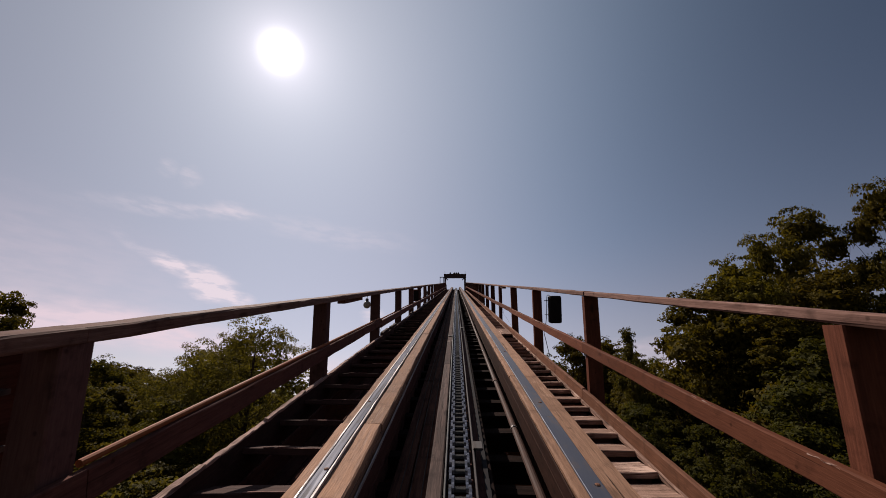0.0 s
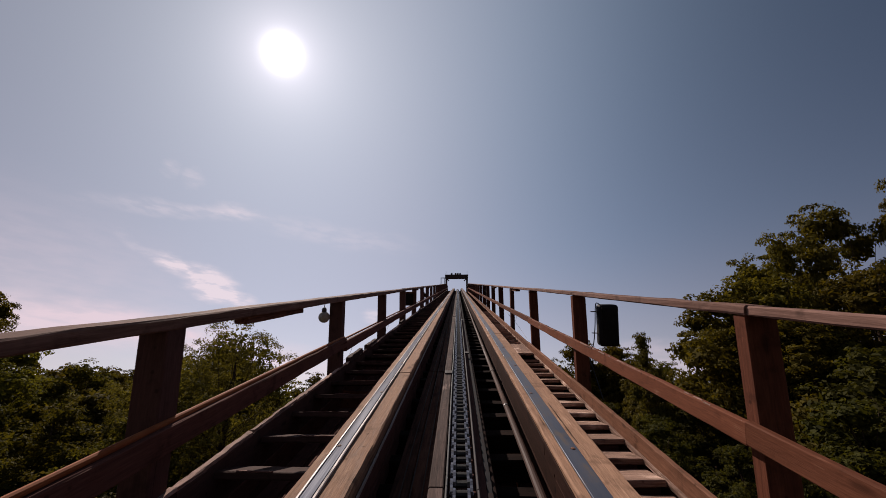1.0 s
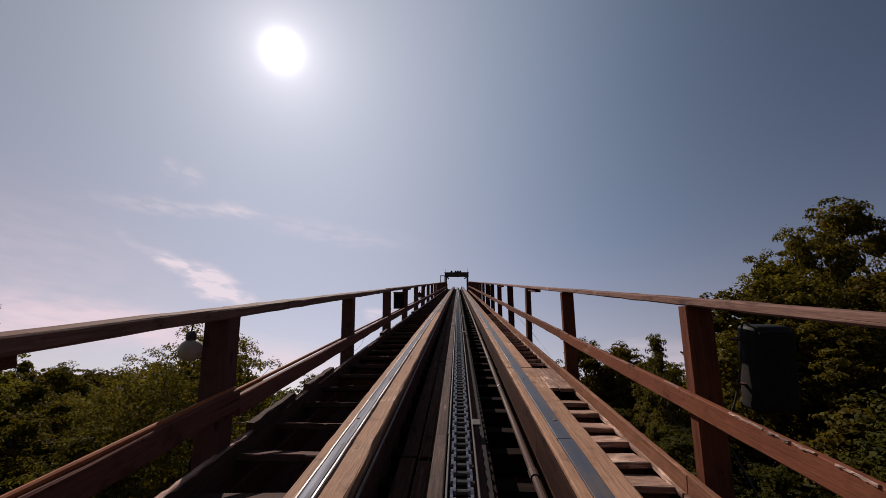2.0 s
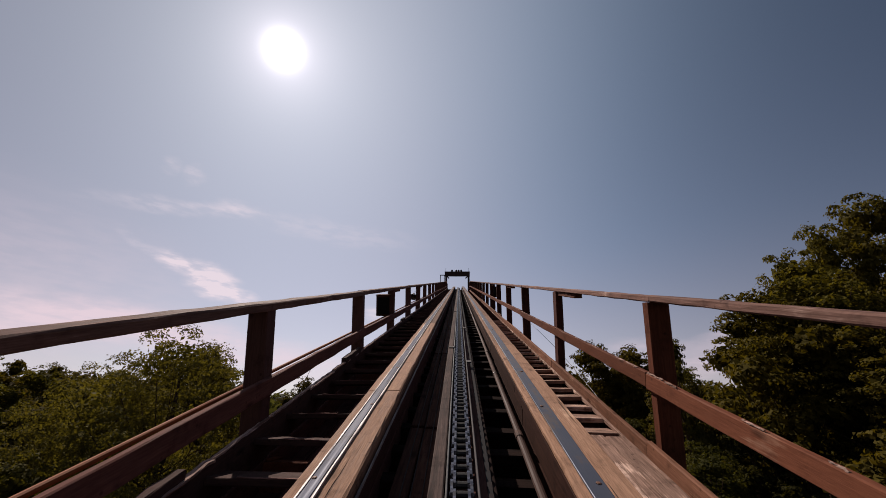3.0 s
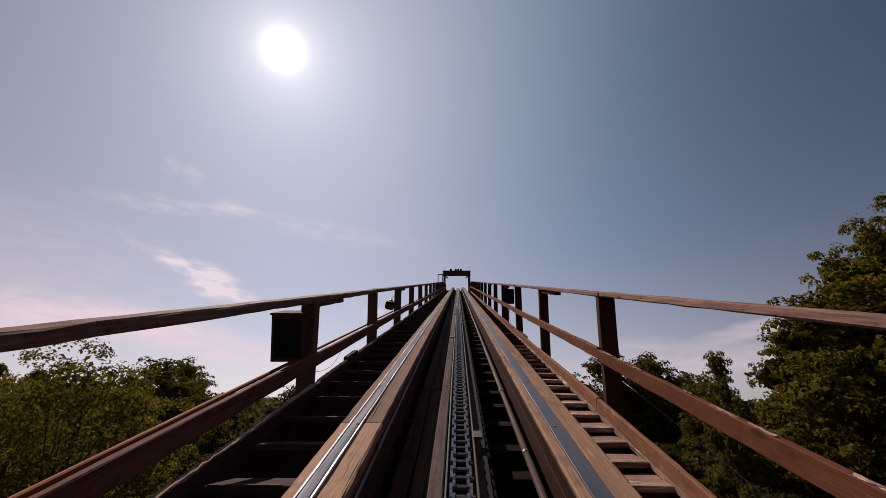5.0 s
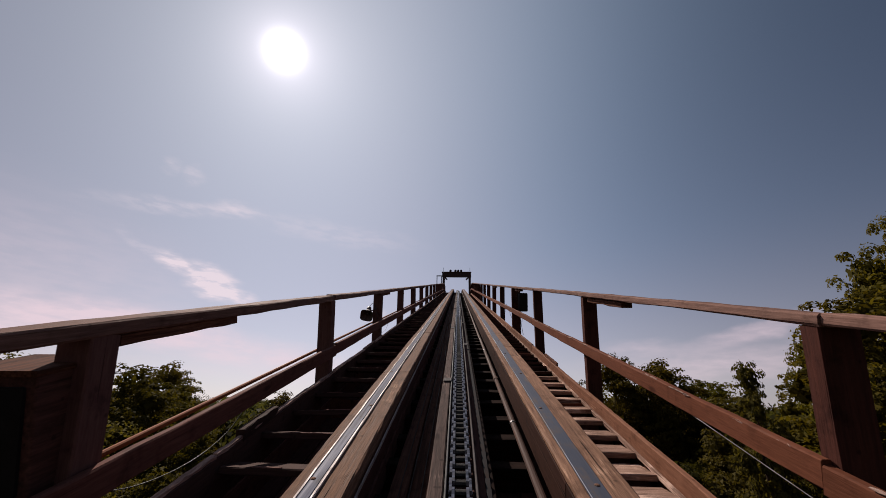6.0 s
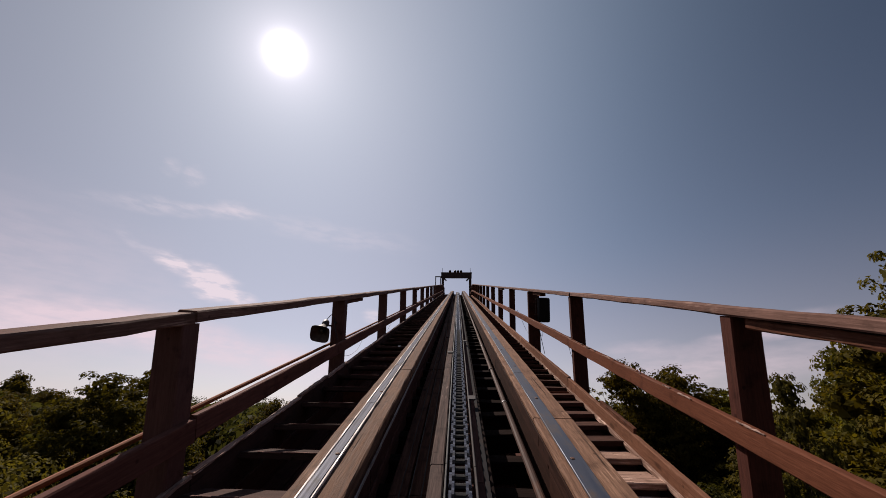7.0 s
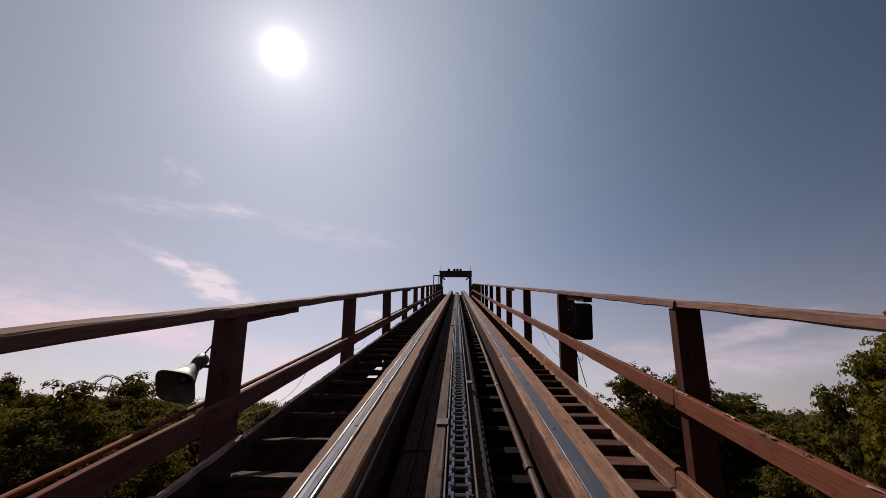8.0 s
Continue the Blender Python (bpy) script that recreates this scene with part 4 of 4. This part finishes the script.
def crown_points(rng, lobes, height, base, radius, sprays, per, size):
    """Leaf places, normals and relative sizes: boughs as uneven lobes, each set with domed sprays of leaves over a dense dark heart."""
    mids, sizes = [np.array((0, 0, base + (height - base) * 0.48))], [radius * 0.60]
    for i in range(lobes):
        a = i * 2.39996 + rng.uniform(-.4, .4)
        f = 0.08 + 0.74 * (i + 0.5) / lobes + rng.uniform(-.05, .05)
        wide = max(0.12, 1 - (abs(f - 0.36) / 0.62) ** 2)
        r = radius * 0.74 * wide * rng.uniform(0.72, 1.12)
        mids.append(np.array((r * math.cos(a), r * math.sin(a), base + (height - base) * f)))
        sizes.append(radius * rng.uniform(0.24, 0.40) * (0.75 + 0.25 * wide))
    mids.append(np.array((rng.uniform(-.1, .1) * radius, rng.uniform(-.1, .1) * radius, height - radius * 0.34)))
    sizes.append(radius * 0.33)
    cs, ns, ss, tips = [], [], [], []
    for mid, big in zip(mids, sizes):
        # the heart of the bough
        k = int(90 + 80 * big)
        d = rng.normal(size=(k, 3))
        d /= np.linalg.norm(d, axis=1, keepdims=True)
        cs.append(mid + d * big * rng.uniform(0.35, 0.82, (k, 1)) * np.array((1, 1, 0.85)))
        ns.append(d + rng.normal(size=(k, 3)) * 0.5)
        ss.append(np.full(k, 2.1))
        # its sprays
        n = max(5, int(sprays * (big / radius / 0.33) ** 1.5))
        for d in domed(rng, n):
            if rng.random() < 0.10:
                continue
            c = mid + d * big * rng.uniform(0.86, 1.16) * np.array((1, 1, 0.85))
            tips.append(c)
            s = size * rng.uniform(0.55, 1.35)
            k = int(per * rng.uniform(0.7, 1.3) * (s / size) ** 1.3)
            e = rng.normal(size=(k, 3)) * np.array((1, 1, 0.75)) + d * 0.25
            e /= np.linalg.norm(e, axis=1, keepdims=True) + 1e-9
            e[:, 2] = np.where(e[:, 2] < -0.3, -e[:, 2] * 0.6, e[:, 2])
            reach = rng.uniform(0.45, 1.0, (k, 1)) ** 0.6
            reach[rng.random(k) < 0.07] *= 1.35
            cs.append(c + e * s * reach * np.array((1, 1, 0.72)))
            ns.append(e * 0.8 + d * 0.3 + np.array((0, 0, 0.35)) + rng.normal(size=(k, 3)) * 0.45)
            ss.append(np.ones(k))
    c, m = np.concatenate(cs), np.concatenate(ns)
    c[:, 2] = np.maximum(c[:, 2], base * 0.5)
    return c, m / (np.linalg.norm(m, axis=1, keepdims=True) + 1e-9), np.concatenate(ss), tips


def make_tree(kind, seed, height, base, radius, lobes, sprays, per, size, leaf, mat, label):
    rng = np.random.default_rng(seed)
    t = thing(kind, Matrix.Translation((0, 0, -60)), label, "tree" if kind == "tree" else "bush", "woodland trees" if kind == "tree" else "undergrowth")
    cs, ns, ss, tips = crown_points(rng, lobes, height, base, radius, sprays, per, size)
    bm = bmesh.new()
    top = Vector((rng.uniform(-.4, .4), rng.uniform(-.4, .4), height * 0.82))
    spine = [Vector((0, 0, -0.3)), Vector((rng.uniform(-.15, .15), rng.uniform(-.15, .15), height * 0.3)), Vector((rng.uniform(-.3, .3), rng.uniform(-.3, .3), height * 0.58)), top]
    girth = [height * 0.022, height * 0.017, height * 0.011, height * 0.003]
    for i in range(3):
        rod(bm, spine[i], spine[i + 1], girth[i], 9, girth[i + 1])
    for i in range(0, len(tips), max(1, len(tips) // (30 if lobes > 8 else 10))):
        c = Vector(tips[i])
        f = min(0.95, max(0.25, (c.z / height) * rng.uniform(0.55, 0.8)))
        q = f * 3
        j = min(2, int(q))
        a = spine[j].lerp(spine[j + 1], q - j)
        mid = a.lerp(c, 0.5) + Vector((0, 0, -0.08 * (c - a).length))
        r = height * 0.0045 * (1.1 - f * 0.6)
        rod(bm, a, mid, r, 6, r * 0.6)
        rod(bm, mid, c, r * 0.6, 5, r * 0.2)
    part("trunk", bm, BARK, t)
    link("crown", quads("crown", cs, leaf, leaf * 0.66, ns, rng, mat, ss), t)
    return t


SPECIES = [
    make_tree("tree", 1, 15.0, 2.6, 4.6, 15, 15, 62, 0.62, 0.25, LEAF_A, "tall dark green oak in full summer leaf"),
    make_tree("tree", 2, 12.0, 2.0, 3.9, 13, 15, 62, 0.55, 0.22, LEAF_B, "broad yellow-green tree in summer leaf"),
    make_tree("tree", 3, 11.0, 0.8, 3.4, 14, 12, 55, 0.52, 0.20, LEAF_C, "olive green tree with a loose crown"),
    make_tree("tree", 4, 17.0, 3.0, 5.0, 18, 15, 66, 0.66, 0.26, LEAF_A, "tall broad oak in dense green leaf"),
    make_tree("bush", 5, 5.0, 0.4, 2.8, 9, 12, 60, 0.45, 0.17, LEAF_C, "dense olive green undergrowth bush"),
    make_tree("tree", 6, 13.0, 2.0, 3.0, 12, 10, 55, 0.48, 0.22, LEAF_C, "slender olive green tree"),
    make_tree("tree", 7, 10.0, 1.0, 3.6, 9, 11, 48, 0.60, 0.23, LEAF_B, "low bright green tree among the undergrowth"),
    make_tree("tree", 8, 10.0, 1.0, 3.5, 9, 11, 48, 0.60, 0.23, LEAF_D, "low green tree among the undergrowth, leaves darkened for shade"),
    make_tree("tree", 9, 10.0, 1.0, 3.7, 8, 8, 30, 0.75, 0.40, LEAF_C, "olive green woodland tree"),
    make_tree("tree", 10, 10.0, 1.2, 3.6, 8, 8, 30, 0.75, 0.40, LEAF_A, "dark green woodland tree"),
    make_tree("tree", 11, 11.0, 0.8, 4.7, 17, 20, 105, 0.52, 0.125, LEAF_E, "round olive tree with small dense leaves"),
]
HEIGHTS = (15.0, 12.0, 11.0, 17.0, 5.0, 13.0, 10.0, 10.0, 10.0, 10.0, 11.0)
# x, y, species, height, spread
TREES = [
    (42.6, 45.0, 3, 30.0, 0.70), (36.6, 44.6, 3, 26.2, 0.52), (31.2, 42.5, 0, 22.4, 0.62), (47.2, 39.8, 3, 30.4, 0.50), (27.0, 37.5, 0, 18.5, 1.05), (22.6, 36.5, 0, 16.8, 1.02),
    (25.0, 31.5, 0, 13.5, 1.1), (33.0, 34.0, 0, 18.0, 1.0), (32.2, 48.5, 1, 18.8, 0.75), (38.5, 55.0, 3, 18.5, 0.9), (40.0, 49.0, 0, 20.0, 0.9),
    (16.6, 58.4, 0, 16.0, 0.95), (20.4, 57.0, 0, 15.4, 1.0), (22.8, 62.0, 2, 15.8, 1.0), (25.6, 58.5, 1, 13.8, 1.0), (32.4, 68.0, 1, 14.3, 1.1), (15.7, 36.8, 5, 12.9, 0.55), (17.5, 41.0, 2, 11.2, 1.0), (28.0, 66.0, 2, 13.6, 1.0),
    (-13.2, 26.0, 10, 11.8, 0.95), (-17.6, 28.0, 10, 10.6, 0.9), (-25.0, 45.5, 1, 14.1, 1.05), (-35.0, 61.5, 0, 15.9, 1.0), (-30.0, 58.0, 1, 13.6, 1.1), (-41.5, 64.0, 2, 13.4, 1.1),
    (-53.0, 62.0, 0, 12.6, 1.2), (-62.0, 50.5, 3, 20.8, 0.9), (-56.0, 66.0, 0, 12.8, 1.1), (-62.0, 78.0, 3, 13.8, 1.1), (-24.0, 70.0, 2, 13.0, 1.1), (11.5, 13.0, 7, 4.4, 1.1), (15.0, 15.5, 7, 5.0, 1.1), (12.0, 18.5, 7, 4.6, 1.1), (18.5, 13.0, 7, 5.4, 1.1), (13.5, 24.0, 7, 5.0, 1.1),
    (-11.0, 14.5, 4, 3.8, 1.4), (-14.0, 17.0, 4, 4.4, 1.3), (-10.8, 19.5, 4, 3.8, 1.4), (-16.5, 13.5, 4, 4.6, 1.3),
    (-45.0, 42.0, 6, 13.2, 1.1), (-42.6, 47.5, 6, 12.0, 1.1),
    (-151.0, 126.0, 8, 21.0, 0.8), (-140.0, 130.0, 9, 20.4, 0.85), (-130.5, 134.0, 8, 19.4, 0.8), (-121.5, 127.0, 9, 17.4, 0.85), (-112.5, 125.0, 8, 15.4, 0.9),
]
for x, y, s, high, wide in TREES:
    ob = SPECIES[s]
    f = high / HEIGHTS[s]
    copy_thing(ob, pose(x, y, ground_height(x, y), 0, 0, (x * 37 + y * 71) % 360) @ Matrix.Diagonal((f * wide, f * wide, f, 1)))


def scatter():
    rng = random.Random(77)
    spots = [(x, y) for x, y, *_ in TREES]
    n = 0
    for _ in range(4000):
        side = rng.choice((-1, 1))
        x, y = side * rng.uniform(8.5, 66), rng.uniform(4, 100)
        if abs(x) > 14 + y * 1.25 or n > 140:
            continue
        if abs(x) < 12 or abs(x) < 20 and y < 16 or y < 8:
            continue
        near = 3.2 if abs(x) < 22 else 4.8
        if any((x - a) ** 2 + (y - b) ** 2 < near * near for a, b in spots):
            continue
        spots.append((x, y))
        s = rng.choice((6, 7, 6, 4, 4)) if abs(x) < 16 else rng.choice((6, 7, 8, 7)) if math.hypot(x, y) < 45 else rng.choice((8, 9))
        # undergrowth on the right takes the leaves with shade in their colour
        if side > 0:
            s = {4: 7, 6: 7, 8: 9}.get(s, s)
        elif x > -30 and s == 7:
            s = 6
        h0 = HEIGHTS[s]
        high = {4: rng.uniform(3.5, 6)}.get(s, rng.uniform(5.6, 7.6) if abs(x) < 19 else rng.uniform(6.3, 8.6) if side < 0 and abs(x) < 40 else rng.uniform(7.5, 10.5) if math.hypot(x, y) < 60 else rng.uniform(9.5, 12.8))
        f = high / h0
        w = f * rng.uniform(1.0, 1.25)
        copy_thing(SPECIES[s], pose(x, y, ground_height(x, y), 0, 0, rng.uniform(0, 360)) @ Matrix.Diagonal((w, w, f, 1)))
        n += 1


scatter()
for ob in SPECIES:
    for o in (*ob.children_recursive, ob):
        bpy.data.objects.remove(o)


def build_far_woods():
    """The woods beyond, to the skyline: many small crowns in one sheet."""
    rng = np.random.default_rng(9)
    cs, ns = [], []
    for _ in range(1150):
        a, r = rng.uniform(-1.25, 1.25), rng.uniform(75, 520)
        x, y = r * math.sin(a), 10 + r * math.cos(a)
        z = ground_height(x, y)
        h, w = rng.uniform(10, 14), rng.uniform(3.5, 5.5)
        k = int(max(50, 190 - r * 0.5))
        d = rng.normal(size=(k, 3))
        d /= np.linalg.norm(d, axis=1, keepdims=True)
        d[:, 2] = np.abs(d[:, 2]) * 1.0 - 0.25
        cs.append(np.array((x, y, z + h * 0.55)) + d * np.array((w, w, h * 0.5)) * rng.uniform(0.75, 1.1, (k, 1)))
        ns.append(d + rng.normal(size=(k, 3)) * 0.4)
    c, n = np.concatenate(cs), np.concatenate(ns)
    n /= np.linalg.norm(n, axis=1, keepdims=True)
    tagged(new("far_woods", quads("far_woods", c, 1.3, 0.95, n, rng, FAR)), "hazy green woods along the skyline", "woods", kind="stuff")


build_far_woods()


# ---- another ride, far beyond the trees ----
def build_far_track():
    t = thing("distant_coaster_track", Matrix.Translation((-176, 220, ground_height(-176, 220))), "dark hump of a steel coaster track above far trees", "coaster track")
    top = 27.0 - t.matrix_world.translation.z
    hump = [(-11 + 2.2 * i, 0.4 * i, top - 0.135 * (-9 + 2.2 * i) ** 2 if i < 6 else top - 0.06 * (2.2 * i - 9) ** 2) for i in range(11)]
    for s in (-0.6, 0.6):
        wire("rail", [(x, y + s, z) for x, y, z in hump], 0.14, DARK, t)
    wire("spine", [(x, y, z - 0.7) for x, y, z in hump], 0.25, DARK, t)
    for x, y, z in hump[2::3]:
        part("support", rod(bmesh.new(), (x, y, -0.5), (x, y, z - 0.6), 0.2, 8), DARK, t)


build_far_track()
